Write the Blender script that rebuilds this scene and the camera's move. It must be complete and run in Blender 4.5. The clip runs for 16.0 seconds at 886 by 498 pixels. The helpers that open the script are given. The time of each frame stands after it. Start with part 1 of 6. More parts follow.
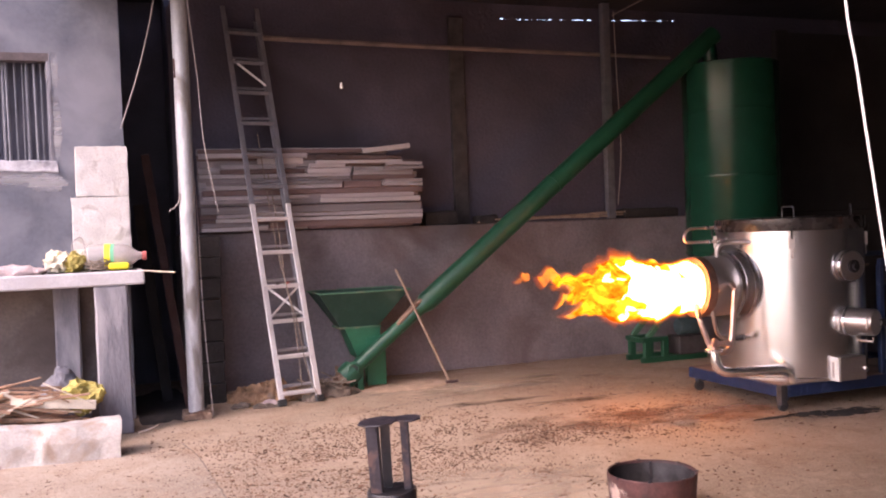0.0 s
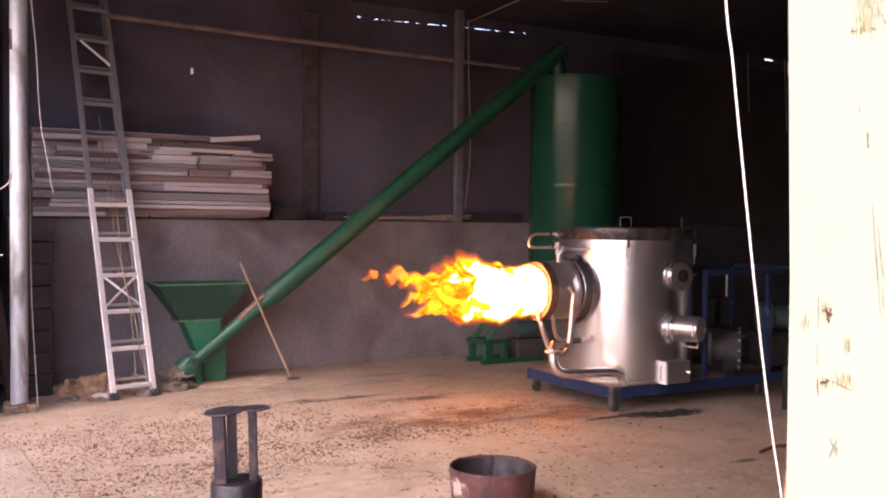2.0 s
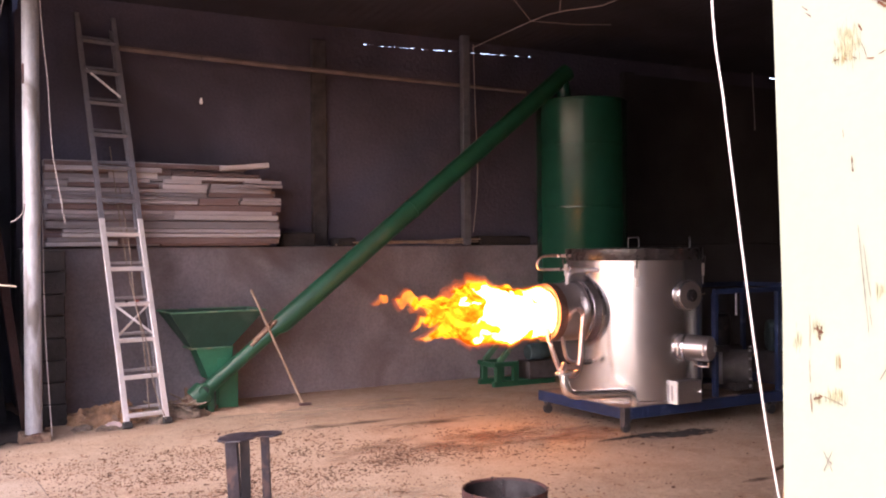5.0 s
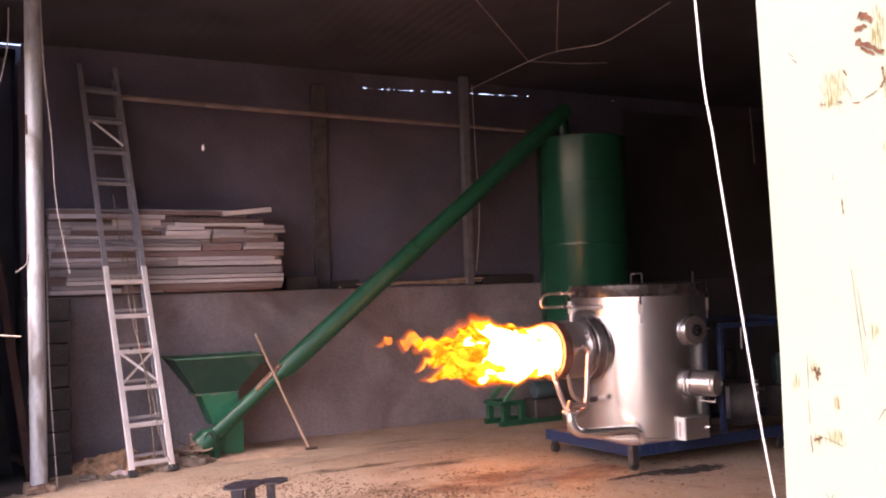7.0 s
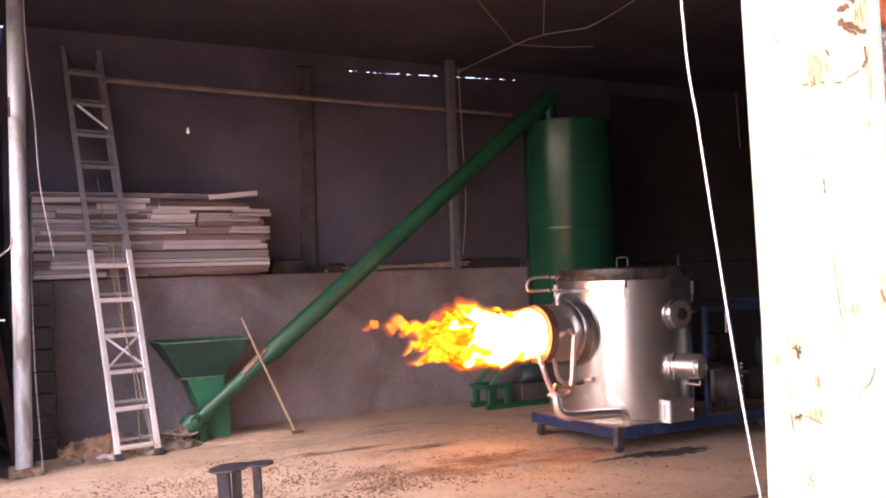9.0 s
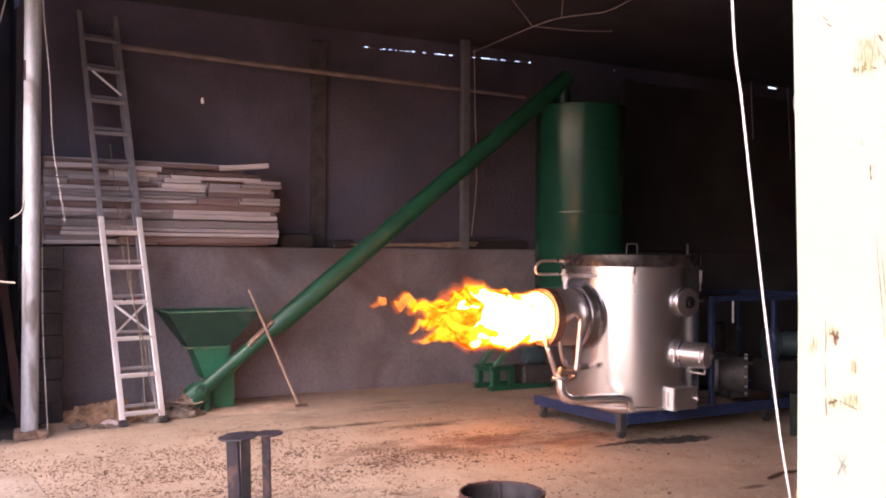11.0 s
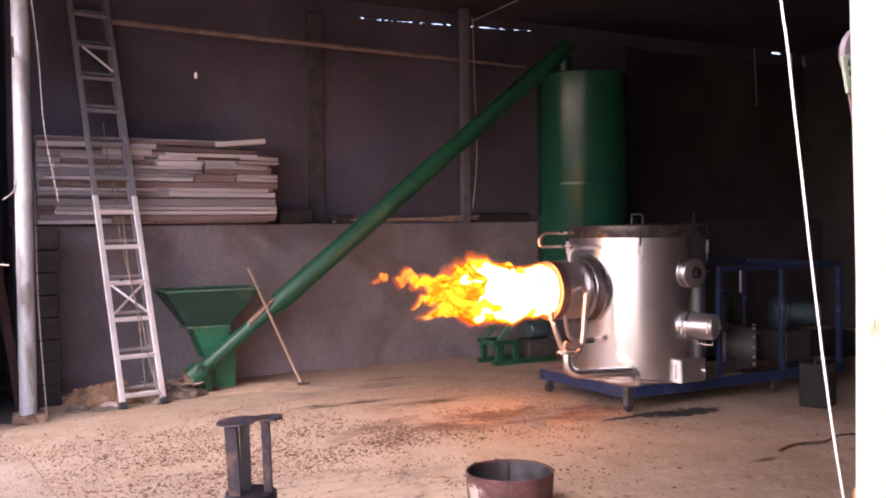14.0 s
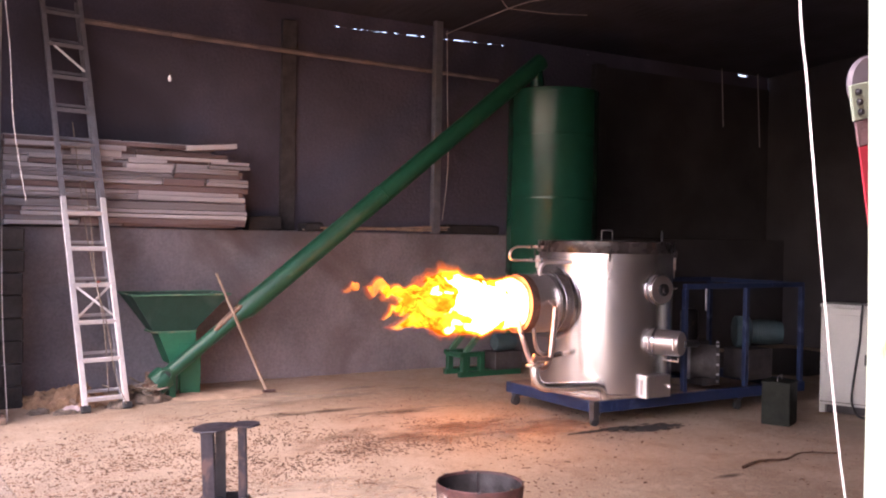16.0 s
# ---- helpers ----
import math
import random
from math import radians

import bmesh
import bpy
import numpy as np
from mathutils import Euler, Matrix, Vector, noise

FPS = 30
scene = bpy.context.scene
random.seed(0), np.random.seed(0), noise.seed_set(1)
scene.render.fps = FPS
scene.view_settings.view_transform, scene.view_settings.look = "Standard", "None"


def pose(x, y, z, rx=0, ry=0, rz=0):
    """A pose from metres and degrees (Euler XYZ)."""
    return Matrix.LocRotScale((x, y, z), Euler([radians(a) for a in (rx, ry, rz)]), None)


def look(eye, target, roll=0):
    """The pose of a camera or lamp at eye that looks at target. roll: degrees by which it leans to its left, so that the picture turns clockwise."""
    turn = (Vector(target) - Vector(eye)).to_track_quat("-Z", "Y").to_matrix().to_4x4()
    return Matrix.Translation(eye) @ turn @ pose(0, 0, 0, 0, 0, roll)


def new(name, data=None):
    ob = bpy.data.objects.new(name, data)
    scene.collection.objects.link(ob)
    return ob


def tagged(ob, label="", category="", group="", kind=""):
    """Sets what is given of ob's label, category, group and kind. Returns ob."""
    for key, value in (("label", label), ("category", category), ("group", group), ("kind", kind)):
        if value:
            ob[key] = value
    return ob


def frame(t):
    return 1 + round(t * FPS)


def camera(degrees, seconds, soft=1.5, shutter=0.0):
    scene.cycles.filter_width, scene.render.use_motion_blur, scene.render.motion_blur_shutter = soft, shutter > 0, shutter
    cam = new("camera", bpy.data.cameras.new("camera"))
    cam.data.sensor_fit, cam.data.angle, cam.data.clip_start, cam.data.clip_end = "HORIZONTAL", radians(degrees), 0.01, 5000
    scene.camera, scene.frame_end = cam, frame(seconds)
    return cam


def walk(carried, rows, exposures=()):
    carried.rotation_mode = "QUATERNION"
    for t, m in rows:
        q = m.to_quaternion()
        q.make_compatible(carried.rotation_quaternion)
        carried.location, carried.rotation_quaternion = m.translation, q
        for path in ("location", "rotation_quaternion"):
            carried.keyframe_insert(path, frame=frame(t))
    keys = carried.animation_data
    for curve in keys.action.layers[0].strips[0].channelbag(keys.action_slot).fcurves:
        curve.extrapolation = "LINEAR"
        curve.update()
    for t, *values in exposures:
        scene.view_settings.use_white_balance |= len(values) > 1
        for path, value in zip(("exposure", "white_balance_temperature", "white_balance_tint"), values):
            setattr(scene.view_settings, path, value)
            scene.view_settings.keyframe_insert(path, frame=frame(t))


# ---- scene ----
cam = camera(50.2, 16.0, soft=2.0)
PATH = [
    (0, (1.58, 0.024, 1.591), (2.271, 1.9, 1.54), -2.2),
    (0.5, (1.517, 0.034, 1.529), (2.369, 1.843, 1.496), -0.6),
    (1, (1.511, 0.049, 1.518), (2.466, 1.805, 1.457), 0.1),
    (1.5, (1.504, 0.041, 1.541), (2.478, 1.787, 1.486), 0.1),
    (2, (1.516, 0.041, 1.547), (2.51, 1.776, 1.497), 0.5),
    (2.5, (1.517, 0.043, 1.546), (2.5, 1.785, 1.522), 0.7),
    (3, (1.521, 0.037, 1.542), (2.505, 1.777, 1.511), 0.5),
    (3.5, (1.514, 0.025, 1.545), (2.511, 1.759, 1.516), 0.3),
    (5.8, (1.5, -0.008, 1.555), (2.444, 1.755, 1.57), -1.3),
    (6, (1.5, -0.007, 1.556), (2.432, 1.762, 1.578), -1.3),
    (6.5, (1.512, -0.012, 1.56), (2.495, 1.729, 1.623), -1.8),
    (7, (1.5, -0.02, 1.566), (2.47, 1.727, 1.647), -1.8),
    (7.5, (1.517, -0.011, 1.569), (2.529, 1.712, 1.659), -2.0),
    (8, (1.514, -0.023, 1.563), (2.569, 1.675, 1.64), -1.9),
    (8.5, (1.502, -0.032, 1.563), (2.538, 1.679, 1.615), -2.3),
    (8.7, (1.504, -0.026, 1.562), (2.51, 1.703, 1.611), -2.3),
    (10.8, (1.466, -0.014, 1.548), (2.466, 1.717, 1.569), 0.2),
    (11, (1.462, 0.0, 1.548), (2.448, 1.741, 1.555), 0.4),
    (11.5, (1.447, 0.008, 1.545), (2.386, 1.774, 1.54), 1.1),
    (12, (1.444, 0.016, 1.539), (2.376, 1.786, 1.512), 0.9),
    (12.5, (1.443, 0.022, 1.54), (2.352, 1.803, 1.512), 0.1),
    (13, (1.472, 0.045, 1.535), (2.377, 1.827, 1.467), 0.1),
    (13.5, (1.536, 0.104, 1.55), (2.428, 1.893, 1.478), -0.8),
    (14, (1.531, 0.137, 1.552), (2.515, 1.878, 1.503), -0.6),
    (14.5, (1.492, 0.144, 1.551), (2.521, 1.859, 1.499), 0.4),
    (15, (1.463, 0.15, 1.548), (2.487, 1.867, 1.483), 0.6),
    (15.5, (1.461, 0.161, 1.545), (2.514, 1.86, 1.486), 1.0),
    (16, (1.452, 0.158, 1.554), (2.505, 1.858, 1.528), 1.0),
]
SKY, SUN, FLAME, EXPO = 0.225, 0.5, 5.2, 1.76
walk(cam, [(t, look(eye, target, roll)) for t, eye, target, roll in PATH], exposures=[(0.0, EXPO - 0.2, 6700, 31), (1.2, EXPO - 0.12, 6530, 31), (2.0, EXPO - 0.08, 6600, 31), (3.5, EXPO + 0.15, 6700, 31), (6.0, EXPO - 0.15, 6680, 31), (8.5, EXPO + 0.2, 6680, 31), (11.5, EXPO, 6620, 31), (13.5, EXPO, 6480, 31), (15.5, EXPO + 0.25, 6420, 31)])

# ---- world, sun, exposure ----
world = bpy.data.worlds.new("world")
scene.world = world
world.use_nodes = True
_n = world.node_tree.nodes
_sky = _n.new("ShaderNodeTexSky")
_sky.sky_type = 'NISHITA'
_sky.sun_disc = False
_sky.sun_elevation = radians(43)
_sky.sun_rotation = radians(247)
_sky.dust_density = 2.5
world.node_tree.links.new(_sky.outputs[0], _n["Background"].inputs[0])
_n["Background"].inputs[1].default_value = SKY

sun_data = bpy.data.lights.new("sun", 'SUN')
sun_data.energy = SUN
sun_data.angle = radians(14)
sun_data.color = (1.0, 0.95, 0.9)
sun = new("sun", sun_data)
sun.matrix_world = look((-11, -4.6, 11), (0, 0, 0))

# ---- small builders ----
WL = {}


def thing(name, loc, label, category, group="", kind=""):
    ob = new(name)
    ob.empty_display_size = 0.1
    ob.location = loc
    WL[ob] = Vector(loc)
    return tagged(ob, label, category, group, kind)


def part(name, bm, material, parent=None, label="", smooth=False):
    """Links a bmesh given in world metres as one mesh, under a thing or a part."""
    lo = [min(v.co[k] for v in bm.verts) for k in range(3)]
    hi = [max(v.co[k] for v in bm.verts) for k in range(3)]
    c = Vector([(a + b) / 2 for a, b in zip(lo, hi)])
    if parent is None:
        c.z = lo[2]
    for v in bm.verts:
        v.co -= c
    bmesh.ops.recalc_face_normals(bm, faces=bm.faces)
    me = bpy.data.meshes.new(name)
    bm.to_mesh(me)
    bm.free()
    for m in (material if isinstance(material, (list, tuple)) else [material]):
        me.materials.append(m)
    if smooth:
        for p in me.polygons:
            p.use_smooth = True
        me.set_sharp_from_angle(angle=radians(40))
    ob = new(name, me)
    WL[ob] = c
    if parent is not None:
        ob.parent = parent
        ob.location = c - WL[parent]
    else:
        ob.location = c
    if label:
        ob["label"] = label
    return ob


def solo(name, bm, material, label, category, group="", kind="", smooth=False):
    return tagged(part(name, bm, material, None, "", smooth), label, category, group, kind)


def box(x0, x1, y0, y1, z0, z1, bevel=0.0, bm=None, seg=1):
    own = bmesh.new()
    bmesh.ops.create_cube(own, size=1.0)
    for v in own.verts:
        v.co = Vector(((x0 + x1) / 2 + v.co.x * (x1 - x0), (y0 + y1) / 2 + v.co.y * (y1 - y0), (z0 + z1) / 2 + v.co.z * (z1 - z0)))
    if bevel:
        bmesh.ops.bevel(own, geom=own.edges[:], offset=bevel, segments=seg, affect='EDGES', profile=0.5)
    return merge(bm, own)


def merge(bm, own):
    if bm is None:
        return own
    me = bpy.data.meshes.new("tmp")
    own.to_mesh(me)
    own.free()
    bm.from_mesh(me)
    bpy.data.meshes.remove(me)
    return bm


def moved(bm, m):
    bmesh.ops.transform(bm, matrix=m, verts=bm.verts)
    return bm


def axis_frame(p, d):
    """A matrix at p whose z runs along d."""
    q = Vector(d).to_track_quat('Z', 'Y')
    return Matrix.Translation(p) @ q.to_matrix().to_4x4()


def lathe(profile, p=(0, 0, 0), d=(0, 0, 1), n=32, closed=False):
    """A turned body: (radius, height) pairs along d from p."""
    bm = bmesh.new()
    rings = []
    for r, h in profile:
        if r < 1e-5:
            rings.append([bm.verts.new((0, 0, h))])
        else:
            rings.append([bm.verts.new((r * math.cos(2 * math.pi * k / n), r * math.sin(2 * math.pi * k / n), h)) for k in range(n)])
    pairs = list(zip(rings, rings[1:])) + ([(rings[-1], rings[0])] if closed else [])
    for a, b in pairs:
        for k in range(n):
            q = [a[k % len(a)], a[(k + 1) % len(a)], b[(k + 1) % len(b)], b[k % len(b)]]
            u = []
            for v in q:
                if v not in u:
                    u.append(v)
            if len(u) > 2:
                bm.faces.new(u)
    return moved(bm, axis_frame(p, d))


def cyl(p0, p1, r, r1=None, n=20, bevel=0.0):
    p0, p1 = Vector(p0), Vector(p1)
    r1 = r if r1 is None else r1
    L = (p1 - p0).length
    b = min(bevel, L / 3)
    prof = [(0, 0), (r - b, 0), (r, b), (r1, L - b), (r1 - b, L), (0, L)] if b else [(0, 0), (r, 0), (r1, L), (0, L)]
    return lathe(prof, p0, p1 - p0, n)


def smooth_path(pts, step=4):
    pts = [Vector(p) for p in pts]
    out = []
    for i in range(len(pts) - 1):
        a, b, c, d = pts[max(i - 1, 0)], pts[i], pts[i + 1], pts[min(i + 2, len(pts) - 1)]
        for k in range(step):
            t = k / step
            out.append(0.5 * ((2 * b) + (c - a) * t + (2 * a - 5 * b + 4 * c - d) * t * t + (3 * b - a - 3 * c + d) * t ** 3))
    return out + [pts[-1]]


def tube(pts, r, n=8, curve=0, bm=None, taper=None):
    pts = smooth_path(pts, curve) if curve else [Vector(p) for p in pts]
    own = bmesh.new()
    rings = []
    up = Vector((0.13, 0.31, 0.94))
    for i, p in enumerate(pts):
        d = (pts[min(i + 1, len(pts) - 1)] - pts[max(i - 1, 0)]).normalized()
        s = d.cross(up)
        if s.length < 1e-3:
            s = d.cross(Vector((1, 0, 0)))
        s.normalize()
        t = s.cross(d)
        rr = r if taper is None else r + (taper - r) * i / (len(pts) - 1)
        rings.append([own.verts.new(p + rr * (math.cos(2 * math.pi * k / n) * s + math.sin(2 * math.pi * k / n) * t)) for k in range(n)])
    for a, b in zip(rings, rings[1:]):
        for k in range(n):
            own.faces.new((a[k], a[(k + 1) % n], b[(k + 1) % n], b[k]))
    own.faces.new(rings[0])
    own.faces.new(rings[-1])
    return merge(bm, own)


def bar(p0, p1, w, h, up=(0, 0, 1), bevel=0.0, bm=None):
    """A straight bar of w by h between two points."""
    p0, p1 = Vector(p0), Vector(p1)
    d = (p1 - p0).normalized()
    s = d.cross(Vector(up)).normalized()
    t = s.cross(d)
    L = (p1 - p0).length
    own = box(-w / 2, w / 2, -h / 2, h / 2, 0, L, bevel)
    m = Matrix(((s.x, t.x, d.x, p0.x), (s.y, t.y, d.y, p0.y), (s.z, t.z, d.z, p0.z), (0, 0, 0, 1)))
    return merge(bm, moved(own, m))


def rough(bm, amount, scale=6.0, cuts=0, seed=0.0):
    if cuts:
        bmesh.ops.subdivide_edges(bm, edges=bm.edges[:], cuts=cuts, use_grid_fill=True)
    off = Vector((seed * 3.1, seed * 1.7, seed * 5.3))
    for v in bm.verts:
        v.co += noise.noise_vector(v.co * scale + off) * amount
    return bm


# ---- materials ----
def material(name, base, rough_=0.7, metal=0.0, spread=0.25, scale=6.0, stain=None, stain_at=(0.5, 0.62), stain_scale=1.5,
             bump=0.15, fine=60.0, stretch=(1, 1, 1), spec=0.5, random_=0.0, stain_rough=None, coat=0.0, rvar=0.08, island=0.0):
    m = bpy.data.materials.new(name)
    m.use_nodes = True
    nt = m.node_tree
    N, L = nt.nodes, nt.links
    bsdf = N["Principled BSDF"]
    co = N.new("ShaderNodeTexCoord")
    geo = N.new("ShaderNodeNewGeometry")
    mp = N.new("ShaderNodeMapping")
    mp.inputs["Scale"].default_value = stretch
    L.new(geo.outputs["Position"], mp.inputs[0])

    def tex(s, detail=4.0, dist=0.0):
        t = N.new("ShaderNodeTexNoise")
        t.inputs["Scale"].default_value = s
        t.inputs["Detail"].default_value = detail
        t.inputs["Distortion"].default_value = dist
        L.new(mp.outputs[0], t.inputs["Vector"])
        return t.outputs["Fac"]

    def ramp(src, lo, hi, a, b):
        r = N.new("ShaderNodeMapRange")
        r.inputs[1].default_value, r.inputs[2].default_value, r.inputs[3].default_value, r.inputs[4].default_value = lo, hi, a, b
        L.new(src, r.inputs[0])
        return r.outputs[0]

    def mix(fac, a, b, kind='MIX'):
        x = N.new("ShaderNodeMix")
        x.data_type, x.blend_type = 'RGBA', kind
        for slot, v in ((0, fac), (6, a), (7, b)):
            if isinstance(v, (int, float)):
                x.inputs[slot].default_value = v
            elif isinstance(v, tuple):
                x.inputs[slot].default_value = (*v, 1)
            else:
                L.new(v, x.inputs[slot])
        return x.outputs[2]

    big = ramp(tex(scale, 5.0, 0.3), 0.3, 0.7, 1 - spread, 1 + spread)
    grain = ramp(tex(fine, 3.0), 0.3, 0.7, 1 - spread * 0.5, 1 + spread * 0.5)
    mul = N.new("ShaderNodeMath")
    mul.operation = 'MULTIPLY'
    L.new(big, mul.inputs[0])
    L.new(grain, mul.inputs[1])
    shade = mul.outputs[0]
    if random_:
        oi = N.new("ShaderNodeObjectInfo")
        m2 = N.new("ShaderNodeMath")
        m2.operation = 'MULTIPLY'
        L.new(shade, m2.inputs[0])
        L.new(ramp(oi.outputs["Random"], 0, 1, 1 - random_, 1 + random_), m2.inputs[1])
        shade = m2.outputs[0]
    if island:
        m3 = N.new("ShaderNodeMath")
        m3.operation = 'MULTIPLY'
        L.new(shade, m3.inputs[0])
        L.new(ramp(geo.outputs["Random Per Island"], 0, 1, 1 - island, 1 + island * 2.2), m3.inputs[1])
        shade = m3.outputs[0]
    col = N.new("ShaderNodeVectorMath")
    col.operation = 'SCALE'
    col.inputs[0].default_value = base
    L.new(shade, col.inputs["Scale"])
    out = col.outputs[0]
    r_out = ramp(tex(scale * 2.3, 4.0), 0.3, 0.7, max(rough_ - rvar, 0.03), min(rough_ + rvar, 1))
    if stain:
        f = ramp(tex(stain_scale, 6.0, 0.6), stain_at[0], stain_at[1], 0.0, 1.0)
        out = mix(f, out, stain)
        if stain_rough is not None:
            r_out = ramp(f, 0, 1, rough_, stain_rough)
        if metal:
            L.new(ramp(f, 0, 1, metal, 0.0), bsdf.inputs["Metallic"])
    L.new(out, bsdf.inputs["Base Color"])
    L.new(r_out, bsdf.inputs["Roughness"])
    if not (stain and metal):
        bsdf.inputs["Metallic"].default_value = metal
    bsdf.inputs["Specular IOR Level"].default_value = spec
    bsdf.inputs["Coat Weight"].default_value = coat
    if bump:
        b = N.new("ShaderNodeBump")
        b.inputs["Strength"].default_value = bump
        b.inputs["Distance"].default_value = 0.02
        L.new(tex(fine * 0.6, 6.0), b.inputs["Height"])
        L.new(b.outputs[0], bsdf.inputs["Normal"])
    return m


def floor_material(name, base):
    m = bpy.data.materials.new(name)
    m.use_nodes = True
    N, L = m.node_tree.nodes, m.node_tree.links
    bsdf = N["Principled BSDF"]
    geo = N.new("ShaderNodeNewGeometry")

    def tex(s, detail, dist=0.0, kind="ShaderNodeTexNoise"):
        t = N.new(kind)
        t.inputs["Scale"].default_value = s
        t.inputs["Detail"].default_value = detail
        t.inputs["Distortion"].default_value = dist
        L.new(geo.outputs["Position"], t.inputs["Vector"])
        return t.outputs["Fac"]

    def ramp(src, lo, hi, a, b):
        r = N.new("ShaderNodeMapRange")
        r.inputs[1].default_value, r.inputs[2].default_value, r.inputs[3].default_value, r.inputs[4].default_value = lo, hi, a, b
        L.new(src, r.inputs[0])
        return r.outputs[0]

    def mix(fac, a, b):
        x = N.new("ShaderNodeMix")
        x.data_type = 'RGBA'
        L.new(fac, x.inputs[0])
        for slot, v in ((6, a), (7, b)):
            if isinstance(v, tuple):
                x.inputs[slot].default_value = (*v, 1)
            else:
                L.new(v, x.inputs[slot])
        return x.outputs[2]

    col = mix(ramp(tex(0.55, 6, 0.4), 0.4, 0.62, 0, 1), base, tuple(k * 0.72 for k in base))
    col = mix(ramp(tex(2.6, 8, 0.8), 0.48, 0.70, 0, 0.6), col, (0.26, 0.165, 0.11))
    col = mix(ramp(tex(9, 8, 1.2), 0.54, 0.64, 0, 0.35), col, tuple(k * 1.25 for k in base))
    col = mix(ramp(tex(24, 8, 0.5), 0.54, 0.68, 0, 0.5), col, (0.22, 0.135, 0.09))
    col = mix(ramp(tex(75, 4), 0.56, 0.66, 0, 0.6), col, (0.52, 0.42, 0.32))
    col = mix(ramp(tex(110, 4, 0.4), 0.60, 0.68, 0, 0.75), col, (0.085, 0.048, 0.03))
    L.new(col, bsdf.inputs["Base Color"])
    L.new(ramp(tex(1.3, 5), 0.3, 0.7, 0.72, 0.95), bsdf.inputs["Roughness"])
    bsdf.inputs["Specular IOR Level"].default_value = 0.25
    b = N.new("ShaderNodeBump")
    b.inputs["Strength"].default_value = 0.35
    b.inputs["Distance"].default_value = 0.01
    L.new(tex(22, 8), b.inputs["Height"])
    L.new(b.outputs[0], bsdf.inputs["Normal"])
    return m


def frame_paint():
    """White enamel with runs of rust and knocks."""
    m = material("chipped_white_enamel", (0.295, 0.345, 0.255), 0.55, 0, 0.03, 3, bump=0.05)
    N, L = m.node_tree.nodes, m.node_tree.links
    bsdf = N["Principled BSDF"]
    geo = N.new("ShaderNodeNewGeometry")
    mp = N.new("ShaderNodeMapping")
    mp.inputs["Scale"].default_value = (9, 11, 1.6)
    L.new(geo.outputs["Position"], mp.inputs[0])
    src = bsdf.inputs["Base Color"].links[0].from_socket
    for s, lo, hi, c in ((1.3, 0.66, 0.80, (0.60, 0.50, 0.22)), (5.0, 0.73, 0.76, (0.20, 0.12, 0.07))):
        t = N.new("ShaderNodeTexNoise")
        t.inputs["Scale"].default_value = s
        t.inputs["Detail"].default_value = 9
        t.inputs["Roughness"].default_value = 0.68
        L.new(mp.outputs[0], t.inputs["Vector"])
        r = N.new("ShaderNodeMapRange")
        r.inputs[1].default_value, r.inputs[2].default_value = lo, hi
        L.new(t.outputs["Fac"], r.inputs[0])
        x = N.new("ShaderNodeMix")
        x.data_type = 'RGBA'
        x.inputs[7].default_value = (*c, 1)
        L.new(r.outputs[0], x.inputs[0])
        L.new(src, x.inputs[6])
        src = x.outputs[2]
    L.new(src, bsdf.inputs["Base Color"])
    return m


def run_material(name, base, grain, lo, hi, lying=False):
    """Thin streaks that fade out towards the rim of their patch, upright or lying on the floor."""
    m = bpy.data.materials.new(name)
    m.use_nodes = True
    N, L = m.node_tree.nodes, m.node_tree.links
    bsdf = N["Principled BSDF"]
    geo = N.new("ShaderNodeNewGeometry")
    mp = N.new("ShaderNodeMapping")
    mp.inputs["Scale"].default_value = (grain[0], grain[1], 1) if lying else (1, grain[0], grain[1])
    L.new(geo.outputs["Position"], mp.inputs[0])
    t = N.new("ShaderNodeTexNoise")
    t.inputs["Scale"].default_value = 2.0
    t.inputs["Detail"].default_value = 6
    L.new(mp.outputs[0], t.inputs["Vector"])
    co = N.new("ShaderNodeTexCoord")
    dist = N.new("ShaderNodeVectorMath")
    dist.operation = 'DISTANCE'
    flat = N.new("ShaderNodeMapping")
    flat.inputs["Scale"].default_value = (1, 1, 0) if lying else (0, 1, 1)
    L.new(co.outputs["Generated"], flat.inputs[0])
    L.new(flat.outputs[0], dist.inputs[0])
    dist.inputs[1].default_value = (0.5, 0.5, 0) if lying else (0, 0.5, 0.5)
    fall = N.new("ShaderNodeMapRange")
    fall.inputs[1].default_value, fall.inputs[2].default_value, fall.inputs[3].default_value, fall.inputs[4].default_value = 0.15, 0.5, 0.12, -0.28
    L.new(dist.outputs["Value"], fall.inputs[0])
    add = N.new("ShaderNodeMath")
    L.new(t.outputs["Fac"], add.inputs[0])
    L.new(fall.outputs[0], add.inputs[1])
    r = N.new("ShaderNodeMapRange")
    r.inputs[1].default_value, r.inputs[2].default_value = lo, hi
    L.new(add.outputs[0], r.inputs[0])
    tint = N.new("ShaderNodeMapRange")
    tint.inputs[1].default_value, tint.inputs[2].default_value, tint.inputs[3].default_value, tint.inputs[4].default_value = 0.3, 0.7, 1.4, 0.6
    L.new(t.outputs["Fac"], tint.inputs[0])
    col = N.new("ShaderNodeVectorMath")
    col.operation = 'SCALE'
    col.inputs[0].default_value = base
    L.new(tint.outputs[0], col.inputs["Scale"])
    L.new(col.outputs[0], bsdf.inputs["Base Color"])
    bsdf.inputs["Roughness"].default_value = 0.8
    L.new(r.outputs[0], bsdf.inputs["Alpha"])
    return m


